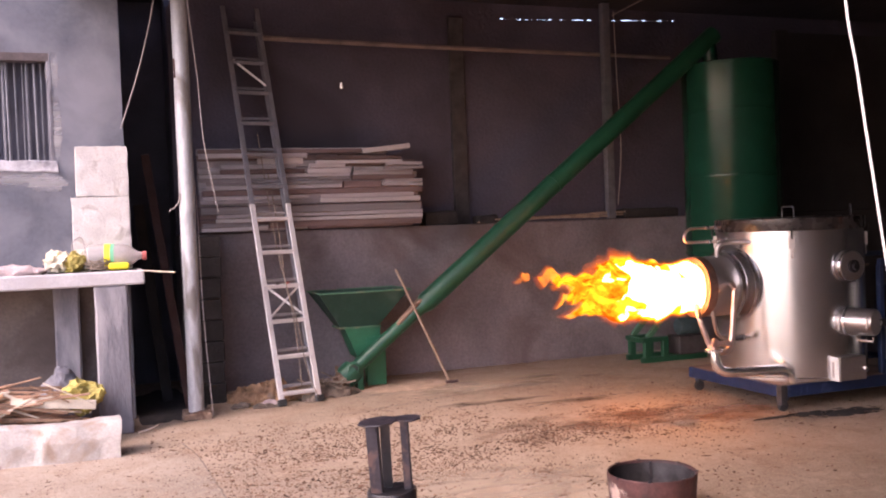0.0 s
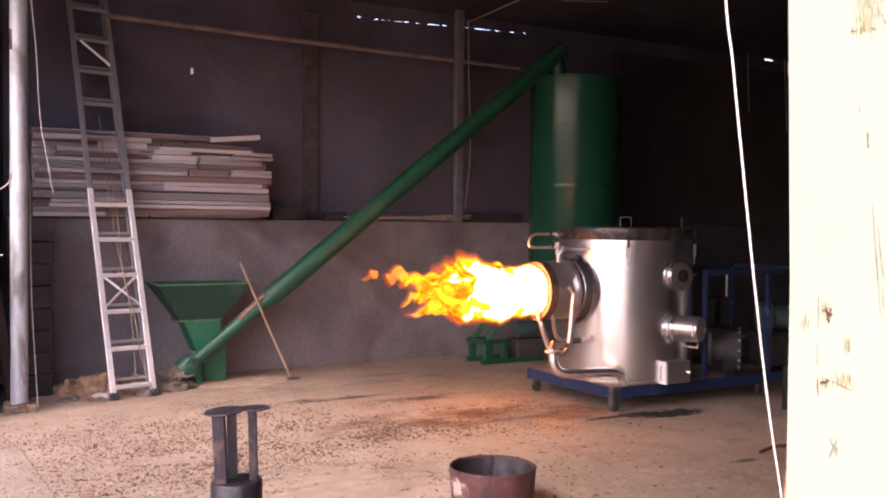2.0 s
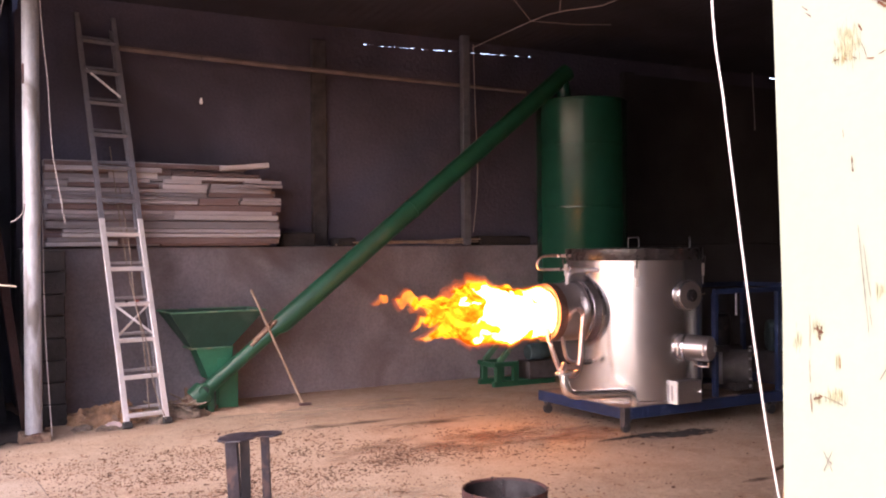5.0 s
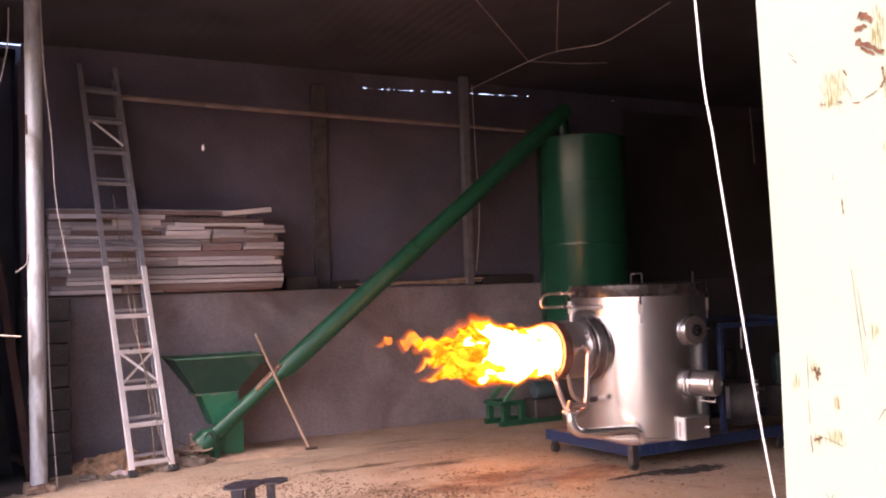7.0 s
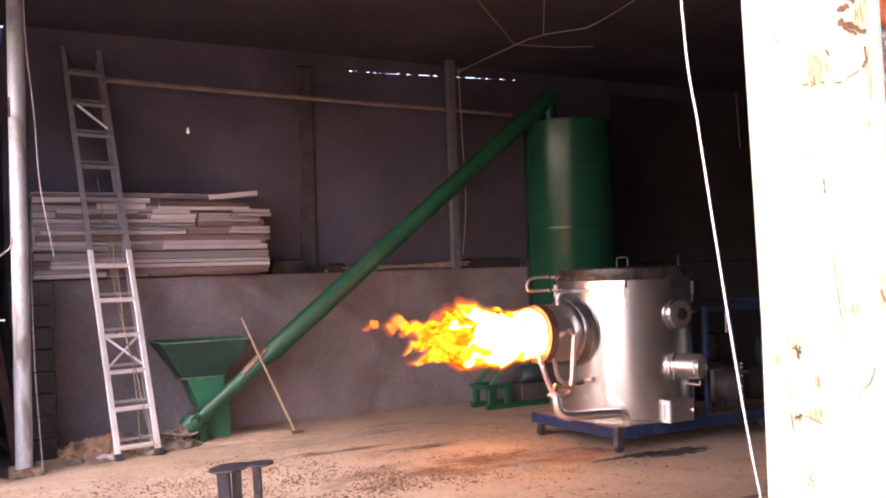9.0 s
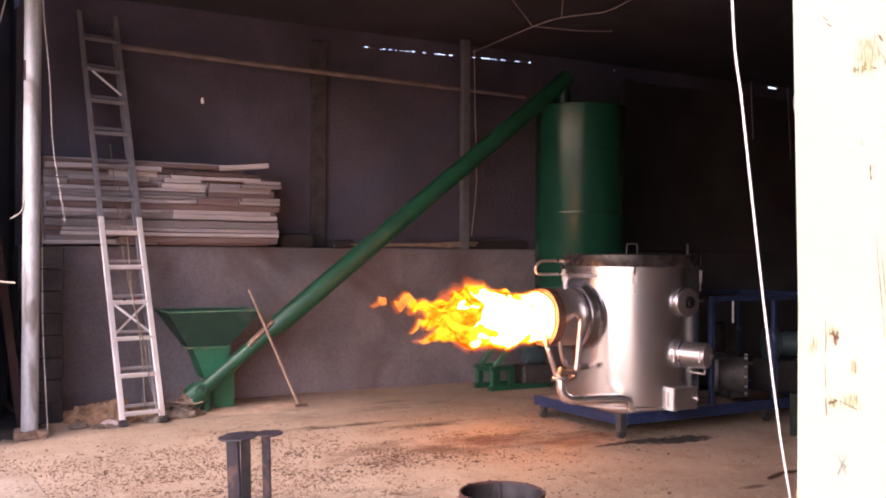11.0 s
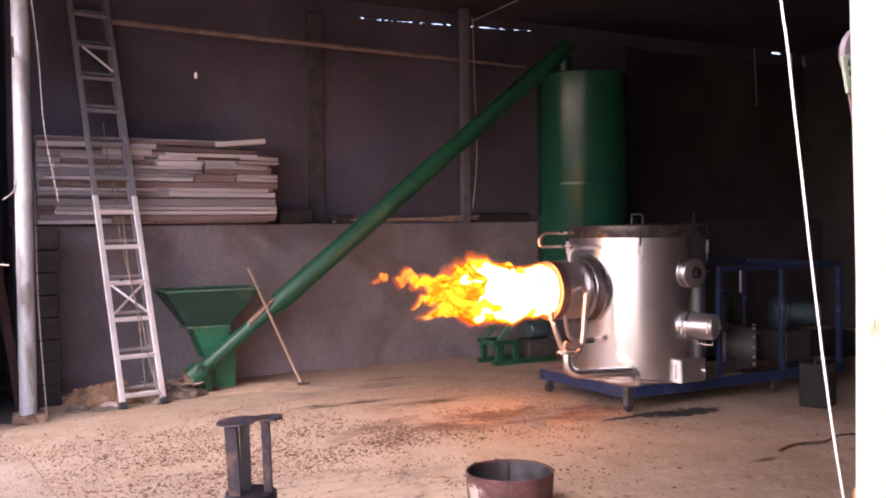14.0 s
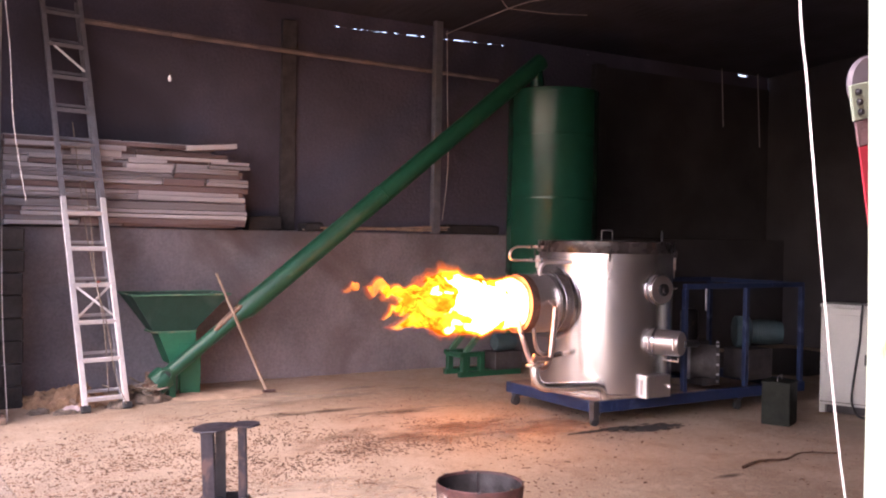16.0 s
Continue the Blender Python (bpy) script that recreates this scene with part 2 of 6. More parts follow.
def flame_material(name, hot, cold, power, see_through):
    m = bpy.data.materials.new(name)
    m.use_nodes = True
    N, L = m.node_tree.nodes, m.node_tree.links
    N.remove(N["Principled BSDF"])
    out = N["Material Output"]
    em = N.new("ShaderNodeEmission")
    geo = N.new("ShaderNodeNewGeometry")
    mp = N.new("ShaderNodeMapping")
    mp.inputs["Scale"].default_value = (0.7, 1, 1.1)
    L.new(geo.outputs["Position"], mp.inputs[0])
    t = N.new("ShaderNodeTexNoise")
    t.inputs["Scale"].default_value = 7.0
    t.inputs["Detail"].default_value = 5.0
    t.inputs["Distortion"].default_value = 0.8
    L.new(mp.outputs[0], t.inputs["Vector"])
    r = N.new("ShaderNodeMapRange")
    r.inputs[1].default_value, r.inputs[2].default_value = 0.36, 0.6
    L.new(t.outputs["Fac"], r.inputs[0])
    x = N.new("ShaderNodeMix")
    x.data_type = 'RGBA'
    x.inputs[6].default_value, x.inputs[7].default_value = (*cold, 1), (*hot, 1)
    L.new(r.outputs[0], x.inputs[0])
    L.new(x.outputs[2], em.inputs[0])
    em.inputs[1].default_value = power
    m.cycles.emission_sampling = 'NONE' if see_through else 'AUTO'
    if see_through:
        tr = N.new("ShaderNodeBsdfTransparent")
        add = N.new("ShaderNodeAddShader")
        f = N.new("ShaderNodeMapRange")
        f.inputs[1].default_value, f.inputs[2].default_value = 0.32, 0.66
        f.inputs[3].default_value, f.inputs[4].default_value = power * 0.3, power * see_through
        L.new(t.outputs["Fac"], f.inputs[0])
        L.new(f.outputs[0], em.inputs[1])
        L.new(tr.outputs[0], add.inputs[0])
        L.new(em.outputs[0], add.inputs[1])
        L.new(add.outputs[0], out.inputs[0])
    else:
        L.new(em.outputs[0], out.inputs[0])
    return m


M_REDDUST = run_material("rust_red_dust", (0.30, 0.145, 0.085), (1.1, 2.2), 0.42, 0.95, True)
M_PALEDUST = run_material("pale_sawdust_film", (0.60, 0.47, 0.35), (0.9, 2.0), 0.42, 0.95, True)
M_DARKSTAIN = run_material("dark_damp_stain", (0.17, 0.115, 0.085), (1.6, 3.0), 0.44, 0.9, True)
M_FLOOR = floor_material("dusty_concrete_floor", (0.41, 0.307, 0.229))
M_FLOORPALE = floor_material("pale_concrete_slab", (0.38, 0.302, 0.236))
M_SOOT = material("sooty_rendered_block_wall", (0.175, 0.154, 0.166), 0.92, 0, 0.28, 1.3, (0.105, 0.078, 0.076), (0.46, 0.66), 0.9, 0.4, 45)
# upper wall: weak light under the roof and bluish haze lowered into the base colour
M_SHADE_UP = material("sooty_shaded_brick", (0.084, 0.075, 0.104), 0.95, 0, 0.25, 1.0, (0.060, 0.050, 0.066), (0.5, 0.65), 0.6, 0.5, 40)
# near-black tone stands for the light falling off at the right end
M_SHADE_BAY = material("sooty_shade_black_wall", (0.044, 0.038, 0.041), 0.95, 0, 0.3, 1.2, bump=0.4)
# sooty sheet; its blue cast stands for the smoke haze below the roof
M_ROOF = material("sooty_hazed_sheet", (0.043, 0.040, 0.052), 0.95, 0, 0.3, 1.0, bump=0.1)
M_PLASTER = material("grey_cement_render", (0.098, 0.103, 0.124), 0.9, 0, 0.16, 2.2, (0.190, 0.188, 0.212), (0.44, 0.70), 1.5, 0.22, 35)
M_PLASTER_LT = material("pale_cement_render", (0.46, 0.435, 0.44), 0.9, 0, 0.14, 4, (0.42, 0.38, 0.38), (0.52, 0.66), 2.5, 0.3, 70)
M_BLOCK = material("pale_concrete_block", (0.56, 0.525, 0.505), 0.93, 0, 0.16, 7, (0.36, 0.32, 0.29), (0.55, 0.70), 7, 0.4, 90, random_=0.06)
M_STONE = material("broken_pale_stone", (0.41, 0.37, 0.34), 0.92, 0, 0.2, 6, (0.30, 0.225, 0.175), (0.50, 0.66), 5, 0.4, 60)
# sooty block, taken down to near black for the shade of the corner
M_PIER = material("sooty_shaded_block", (0.024, 0.020, 0.020), 0.95, 0, 0.25, 5, bump=0.5, random_=0.15)
M_BRICK = material("orange_clay_brick", (0.50, 0.115, 0.04), 0.92, 0, 0.3, 22, (0.66, 0.58, 0.50), (0.54, 0.62), 13, 0.6, 110, random_=0.25)
M_BRICKPINK = material("limewashed_pink_brick", (0.42, 0.17, 0.12), 0.94, 0, 0.3, 22, (0.58, 0.50, 0.46), (0.52, 0.62), 16, 0.7, 110, random_=0.3)
M_MORTAR = material("crumbling_lime_mortar", (0.50, 0.465, 0.42), 0.97, 0, 0.3, 26, (0.24, 0.21, 0.20), (0.56, 0.68), 30, 1.0, 140)
M_FRAME = frame_paint()
M_RUSTMARK = material("red_brown_rust", (0.125, 0.052, 0.022), 0.85, 0, 0.4, 60, bump=0)
M_OCHRESPOT = run_material("ochre_rust_run", (0.38, 0.29, 0.07), (210, 30), 0.49, 0.95)
M_RUSTSTUB = material("ochre_rusty_steel", (0.42, 0.20, 0.08), 0.85, 0, 0.4, 30, (0.70, 0.62, 0.50), (0.55, 0.62), 25, 0.4, 90)
M_SCRATCH = material("bare_scratch", (0.14, 0.10, 0.08), 0.8, 0, 0.3, 90, bump=0)
M_GALV = material("weathered_galvanised_steel", (0.40, 0.405, 0.425), 0.55, 0.25, 0.22, 6, (0.19, 0.175, 0.165), (0.52, 0.68), 7, 0.1, 60, stretch=(1, 1, 0.3))
M_DARKSTEEL = material("sooty_steel", (0.06, 0.053, 0.055), 0.75, 0.2, 0.3, 8, bump=0.1)
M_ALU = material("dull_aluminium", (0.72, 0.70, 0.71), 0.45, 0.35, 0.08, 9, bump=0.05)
# dull fly section; also the shaded tone of the upper rails and rungs
M_ALU_FLY = material("oxidised_shaded_aluminium", (0.19, 0.185, 0.21), 0.65, 0.1, 0.15, 9, bump=0.05)
M_ALUDARK = material("grimy_grey_casing", (0.105, 0.098, 0.102), 0.6, 0.1, 0.3, 7, (0.055, 0.048, 0.05), (0.5, 0.66), 5, 0.1)
M_COPPERY = material("heat_browned_pipe", (0.58, 0.44, 0.40), 0.34, 0.8, 0.15, 9, bump=0.0, rvar=0.03)
M_PALEPLATE = material("lit_pale_plate", (0.72, 0.70, 0.67), 0.5, 0, 0.1, 9, bump=0.03)
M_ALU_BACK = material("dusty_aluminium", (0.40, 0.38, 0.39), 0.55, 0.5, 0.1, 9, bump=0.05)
M_PLANK = material("rough_sawn_grey_board", (0.32, 0.285, 0.295), 0.88, 0, 0.2, 3, (0.21, 0.15, 0.125), (0.55, 0.68), 2, 0.4, 40, stretch=(0.25, 3, 5), random_=0.35)
M_PLANKPALE = material("pale_sawn_board", (0.47, 0.425, 0.43), 0.85, 0, 0.14, 3, bump=0.3, stretch=(0.25, 3, 5), random_=0.15)
M_PLANKDARK = material("weathered_red_brown_board", (0.17, 0.115, 0.11), 0.9, 0, 0.3, 3, (0.21, 0.15, 0.14), (0.56, 0.7), 2, 0.4, 40, stretch=(0.25, 3, 5), random_=0.4)
M_RUSTPLANK = material("red_brown_shaded_board", (0.034, 0.013, 0.011), 0.85, 0, 0.25, 4, bump=0.3)
M_GREEN = material("green_gloss_paint", (0.007, 0.068, 0.036), 0.42, 0, 0.16, 4, (0.05, 0.10, 0.06), (0.62, 0.8), 2.5, 0.03, 50, rvar=0.04)
M_GREENSILO = material("dark_green_enamel", (0.006, 0.056, 0.034), 0.25, 0, 0.12, 4, bump=0.0, rvar=0.02, spec=0.36)
# bowl tone lowered for the shadow it stands in
M_GREENBOWL = material("faded_shaded_green_paint", (0.010, 0.046, 0.032), 0.6, 0, 0.2, 4, (0.05, 0.09, 0.07), (0.55, 0.75), 3, 0.05, 50)
# chute and leg tone raised for the light on them
M_GREENLEG = material("lit_green_paint", (0.010, 0.115, 0.060), 0.5, 0, 0.16, 4, (0.05, 0.12, 0.07), (0.62, 0.8), 2.5, 0.03, 50)
M_GREENDUST = material("dusty_green_paint", (0.05, 0.14, 0.085), 0.6, 0, 0.2, 5, (0.26, 0.19, 0.13), (0.55, 0.72), 4, 0.1, 60)
M_STEEL = material("brushed_stainless_steel", (0.70, 0.695, 0.715), 0.25, 1.0, 0.05, 2.0, bump=0.0, stretch=(2, 2, 0.6), rvar=0.022)
M_STEELPIPE = material("polished_stainless_pipe", (0.90, 0.88, 0.86), 0.19, 0.92, 0.03, 8, bump=0.0, rvar=0.01)
M_STEELDULL = material("dull_stainless_steel", (0.47, 0.42, 0.405), 0.36, 0.9, 0.08, 6, bump=0.0, rvar=0.03)
M_BURNT = material("heat_tinted_steel", (0.26, 0.15, 0.12), 0.5, 0.8, 0.3, 7, (0.12, 0.06, 0.05), (0.5, 0.68), 4, 0.1)
M_BLACKRIM = material("tarred_black_rim", (0.03, 0.025, 0.025), 0.27, 0, 0.4, 6, (0.12, 0.06, 0.045), (0.58, 0.72), 4, 0.1)
M_BLUE = material("blue_machine_paint", (0.010, 0.023, 0.072), 0.5, 0, 0.2, 5, (0.10, 0.13, 0.22), (0.6, 0.75), 5, 0.08)
M_CARTTOP = material("rusty_plate_top", (0.22, 0.15, 0.12), 0.75, 0.2, 0.25, 6, bump=0.15)
M_RUBBER = material("black_rubber", (0.03, 0.03, 0.032), 0.8, 0, 0.2, 20)
M_RUST = material("rusted_iron", (0.088, 0.036, 0.034), 0.62, 0.2, 0.35, 8, (0.045, 0.022, 0.022), (0.48, 0.66), 5, 0.3)
M_POTSCALE = run_material("flaking_pale_scale", (0.46, 0.33, 0.28), (14, 16), 0.40, 0.70)
M_INSIDE = material("soot_and_hole_black", (0.013, 0.010, 0.011), 0.8, 0, 0.4, 7, (0.052, 0.048, 0.052), (0.5, 0.7), 5, 0.3)
M_IRON = material("dark_scaled_iron", (0.018, 0.016, 0.019), 0.42, 0.25, 0.3, 9, (0.060, 0.036, 0.034), (0.58, 0.72), 6, 0.2)
M_IRONLT = material("worn_lit_bar_steel", (0.038, 0.032, 0.040), 0.42, 0.35, 0.3, 12, (0.085, 0.048, 0.042), (0.54, 0.68), 14, 0.15)
M_MOTOR = material("teal_cast_motor_paint", (0.045, 0.078, 0.088), 0.5, 0, 0.2, 8)
M_CABINET = material("pale_grey_sheet_metal", (0.43, 0.42, 0.385), 0.5, 0, 0.06, 3, bump=0.03)
M_CAN = material("dark_olive_tin", (0.012, 0.014, 0.011), 0.65, 0, 0.3, 8, spec=0.15)
M_ROPE = material("white_braided_cord", (0.72, 0.67, 0.61), 0.9, 0, 0.08, 60, bump=0.08, fine=250)
M_CABLE = material("dusty_cable", (0.33, 0.29, 0.28), 0.8, 0, 0.15, 10)
M_BAMBOO = material("old_bamboo_pole", (0.215, 0.165, 0.150), 0.75, 0, 0.25, 5, stretch=(1, 1, 1))
M_WOODSTICK = material("worn_wooden_handle", (0.30, 0.22, 0.165), 0.75, 0, 0.2, 12)
M_CHIP = material("dark_wood_chips", (0.095, 0.052, 0.032), 0.95, 0, 0.4, 30, island=0.45)
M_SACK = material("burlap_sack", (0.31, 0.185, 0.11), 0.95, 0, 0.4, 12, bump=0.7, fine=150)
M_DIRT = material("loose_sawdust", (0.40, 0.28, 0.20), 0.97, 0, 0.25, 12, bump=0.6, fine=120)
M_TRASH = material("mixed_dark_scrap", (0.15, 0.115, 0.09), 0.9, 0, 0.5, 14, bump=0.4)
M_TRASHDUST = material("sawdust_caked_rusty_plate", (0.24, 0.16, 0.115), 0.9, 0, 0.3, 14, (0.10, 0.05, 0.035), (0.5, 0.62), 9, 0.4)
M_FLOORSHADE = material("floor_shade", (0.035, 0.029, 0.028), 0.95, 0, 0.4, 8, bump=0.3)
M_STAIN = run_material("oil_soaked_concrete", (0.022, 0.018, 0.017), (7, 12), 0.34, 0.50, True)
M_YELLOW = material("yellow_plastic", (0.85, 0.72, 0.03), 0.4, 0, 0.05, 8, bump=0)
M_YELLOWBAG = material("yellow_woven_bag", (0.40, 0.32, 0.085), 0.7, 0, 0.35, 14, bump=0.4)
M_CREAM = material("cream_plastic_bag", (0.70, 0.62, 0.48), 0.5, 0, 0.15, 12, (0.45, 0.36, 0.16), (0.55, 0.65), 12, 0.4)
M_PINKCLOTH = material("faded_pink_cloth", (0.48, 0.37, 0.36), 0.95, 0, 0.15, 12, bump=0.5)
M_TWINE = material("brown_twine", (0.24, 0.19, 0.15), 0.95, 0, 0.3, 40, bump=0.8)
M_REDCAP = material("red_plastic", (0.42, 0.10, 0.09), 0.4, 0, 0.05, 8, bump=0)
M_GREENLABEL = material("green_printed_film", (0.12, 0.42, 0.24), 0.4, 0, 0.1, 20, bump=0)
M_BOTTLE = material("clear_cloudy_plastic", (0.62, 0.57, 0.55), 0.12, 0, 0.1, 12, bump=0.1, coat=0.6)
M_BOTTLE.node_tree.nodes["Principled BSDF"].inputs["Transmission Weight"].default_value = 0.5
M_BOTTLE.node_tree.nodes["Principled BSDF"].inputs["IOR"].default_value = 1.1
M_STICKS = material("split_firewood_sticks", (0.36, 0.21, 0.135), 0.85, 0, 0.2, 10, bump=0.2, random_=0.55)
M_STICKPALE = material("pale_split_wood", (0.68, 0.58, 0.46), 0.85, 0, 0.12, 10, bump=0.2)
M_SLABSHADE = material("slab_shaded_render", (0.15, 0.118, 0.105), 0.92, 0, 0.25, 2.5, (0.085, 0.062, 0.055), (0.5, 0.66), 2.0, 0.3, 50)
M_PATCH = run_material("smeared_lime_plaster", (0.38, 0.365, 0.375), (7, 9), 0.38, 0.85)
M_LEG = material("streaked_cement_render", (0.165, 0.158, 0.178), 0.9, 0, 0.22, 4, (0.34, 0.32, 0.335), (0.50, 0.72), 2.6, 0.25, 40, stretch=(1.6, 1.6, 0.5))
M_SILL = material("patchy_lime_render", (0.42, 0.405, 0.425), 0.92, 0, 0.2, 7, (0.16, 0.155, 0.175), (0.48, 0.62), 6, 0.4, 50)
M_WINFRAME = material("sooty_window_timber", (0.085, 0.066, 0.066), 0.85, 0, 0.3, 8)
M_WINBAR = material("grey_iron_bar", (0.15, 0.15, 0.168), 0.6, 0.3, 0.15, 10)
# darkness and bluish haze of the enclosed spaces put into the wall colour
M_SHADEROOM = material("shaded_room_wall", (0.068, 0.066, 0.086), 0.95, 0, 0.2, 3)
M_LAMP = material("white_glass_bulb", (0.85, 0.82, 0.8), 0.25, 0, 0.03, 5, bump=0)
M_GREYPLATE = material("grey_moulded_plate", (0.15, 0.125, 0.145), 0.5, 0, 0.06, 8, bump=0)
M_STRAPDARK = material("faded_maroon_webbing", (0.20, 0.115, 0.12), 0.8, 0, 0.2, 40, bump=0.2, fine=200)
M_REDPAINT = material("red_woven_strap", (0.50, 0.03, 0.05), 0.6, 0, 0.15, 25, bump=0.2)
M_FLAMECORE = flame_material("flame_core", (1.0, 0.43, 0.13), (1.0, 0.40, 0.12), FLAME, 0)
M_FLAMEMID = flame_material("flame_mantle", (1.0, 0.47, 0.012), (1.0, 0.33, 0.006), FLAME * 0.040, 1.3)
M_FLAMEEDGE = flame_material("flame_tongues", (1.0, 0.19, 0.004), (0.8, 0.08, 0.002), FLAME * 0.009, 1.5)

# ---- ground and shell of the shed ----
S = "structure"
bm = bmesh.new()
bmesh.ops.create_grid(bm, x_segments=2, y_segments=2, size=150)
ground = solo("ground", bm, M_FLOOR, "dusty brown concrete yard and shed floor", "ground", kind=S)

WALL_Y, UP_Y, ROOF_Z = 9.7, 10.05, 4.06


def roof_z(y):
    return ROOF_Z + (UP_Y - y) * 0.075


wall_low = solo("wall_back_lower", rough(box(2.37, 9.0, WALL_Y, 10.3, -0.02, 1.59, 0.01), 0.006, 2.5, 6),
                M_SOOT, "low sooty rendered wall with a ledge on top", "wall", kind=S)
part("blackened_bay", rough(box(9.0, 13.5, WALL_Y, 10.3, -0.02, 1.59, 0.01), 0.006, 2.5, 6), M_SHADE_BAY, wall_low, "sooty bay of the wall with shade in its colour")
wall_up = solo("wall_back_upper", box(2.37, 9.9, UP_Y, 10.29, 1.50, 3.92), M_SHADE_UP, "sooty brick wall above the ledge, shade and haze in its colour", "wall", kind=S)
rng = random.Random(4)
x = 2.4
while x < 13.45:
    w = rng.uniform(0.02, 0.07)
    xe, mid = min(x + w, 13.48), x + w / 2
    sill = 3.935 + max(0.0, mid - 6.3) * 0.030
    gap = 0.0
    if 6.08 < mid < 8.45 and not 7.36 < mid < 7.5:
        gap = rng.uniform(0.005, 0.018) if rng.random() < 0.86 else 0.0
    if 9.82 < mid < 9.88:
        gap = 0.010
    if 12.80 < mid < 13.06:
        sill, gap = 4.075, 0.03 if mid < 12.98 else 0.012
    part("packing", box(x, xe, UP_Y + 0.004, UP_Y + 0.04, 3.90, sill), M_SHADE_UP, wall_up)
    part("packing", box(x, xe, UP_Y + 0.004, UP_Y + 0.04, sill + gap, 4.17), M_SHADE_UP, wall_up)
    x += w
part("pilaster", box(5.42, 5.6, 10.0, UP_Y, 1.59, 3.93, 0.01), M_DARKSTEEL, wall_up)
part("bay", box(9.9, 13.5, UP_Y, 10.29, 1.50, 3.92), M_SHADE_BAY, wall_up, "sooty bay of the wall with shade in its colour")
part("pilaster", box(9.9, 10.1, 9.96, UP_Y, 1.59, 3.93, 0.01), M_SHADE_BAY, wall_up)
solo("wall_right", box(13.5, 13.75, 0.76, 10.3, 0, 5.0), M_SHADE_BAY, "sooty end wall of the shed with shade in its colour", "wall", kind=S)

bm = bmesh.new()
cols = []
nx = 360
for i in range(nx + 1):
    # roof edge carried out past the post to shade the upper wall
    xx = 1.45 + (13.7 - 1.45) * i / nx
    dz = 0.0015 * math.sin(2 * math.pi * xx / 0.13)
    cols.append([bm.verts.new((xx, yy, roof_z(yy) + dz + 0.05 + k)) for yy in (0.5, 10.11) for k in (0.0, 0.004)])
for a, b in zip(cols, cols[1:]):
    bm.faces.new((a[0], b[0], b[2], a[2]))
    bm.faces.new((a[1], a[3], b[3], b[1]))
solo("ceiling", bm, M_ROOF, "sooty corrugated sheet roof, blue haze tinted into its colour", "roof", kind=S)

# added out of view: keeps low sky light off the upper wall
solo("trim_eave", box(1.42, 1.45, 0.6, 8.65, 3.72, 4.85), M_ROOF, "unseen strip added along the eave to block sky light", "fascia", kind=S)

# ---- front wall with the gate frame ----
wall_front = solo("wall_front", box(2.80, 13.5, 0.915, 1.02, 0, 4.9), M_MORTAR, "crumbling lime mortar and orange brick wall", "wall", kind=S)
bm = bmesh.new()
rows_ = []
for k in range(150):
    z = 0.85 + k * 0.012
    row = []
    for i in range(27):
        xx = 2.560 + i * 0.0115
        v = Vector((xx, 0.0, z))
        d = 0.016 * noise.noise(v * 26) + 0.012 * noise.noise(v * 60) + 0.007 * noise.noise(v * 130)
        row.append(bm.verts.new((xx + 0.004 * noise.noise(v * 70), (0.888 if xx > 2.722 else 0.856) + d * 0.8, z)))
    rows_.append(row)
for a, b in zip(rows_, rows_[1:]):
    for i in range(26):
        bm.faces.new((a[i], a[i + 1], b[i + 1], b[i]))
part("mortar_face", bm, M_MORTAR, wall_front, "lumpy grey lime mortar", smooth=False)
part("wall_core", box(2.70, 2.80, 0.905, 0.915, 0, 4.6), M_MORTAR, wall_front)
gate_frame = thing("gate_frame", (2.47, 0.75, 0), "white painted steel gate frame with rust and scratches", "gate frame")

def kinked(bm, z):
    bmesh.ops.bisect_plane(bm, geom=bm.verts[:] + bm.edges[:] + bm.faces[:], plane_co=(0, 0, z), plane_no=(0, 0, 1))
    return bm


KINK, LEAN = 1.48, 0.034
part("reveal_plate", kinked(box(2.480, 2.492, 0.658, 0.852, 0, 4.6, 0.002), KINK), M_FRAME, gate_frame)
part("back_lip", kinked(box(2.492, 2.55, 0.842, 0.854, 0, 4.6, 0.002), KINK), M_FRAME, gate_frame)


def frame_spot(y, z, ry, rz, mat, k, tilt=0.0):
    y = max(y, 0.660 + ry * 0.6)
    c, q = math.cos(tilt), math.sin(tilt)
    bm = bmesh.new()
    x = 2.4792 - 0.00003 * k
    ring = []
    for n in range(16):
        a, b = ry * math.cos(n * math.pi / 8), rz * math.sin(n * math.pi / 8)
        ring.append(bm.verts.new((x, y + a * c - b * q, z + a * q + b * c)))
    bm.faces.new(ring)
    part("rust_spot", bm, mat, gate_frame)


def frame_stroke(pts, w, mat, k):
    """A flat ragged streak on the face of the frame."""
    pts = smooth_path([Vector((0, y, z)) for y, z in pts], 8)
    bm = bmesh.new()
    prev = None
    for n, p in enumerate(pts):
        d = (pts[min(n + 1, len(pts) - 1)] - pts[max(n - 1, 0)]).normalized()
        side = Vector((0, -d.z, d.y))
        ww = w * (0.35 + 1.1 * abs(noise.noise(Vector((n * 0.45, k * 3.3, 0))))) * (0.4 if n in (0, len(pts) - 1) else 1)
        off = side * w * 0.6 * noise.noise(Vector((n * 0.6, k * 1.7, 5)))
        cur = [bm.verts.new(Vector((2.4786 - 0.00002 * k, 0, 0)) + p + off + side * q * ww) for q in (-1, 1)]
        if prev:
            bm.faces.new((prev[0], prev[1], cur[1], cur[0]))
        prev = cur
    part("rust_streak" if mat is M_RUSTMARK else "scratch", bm, mat, gate_frame)


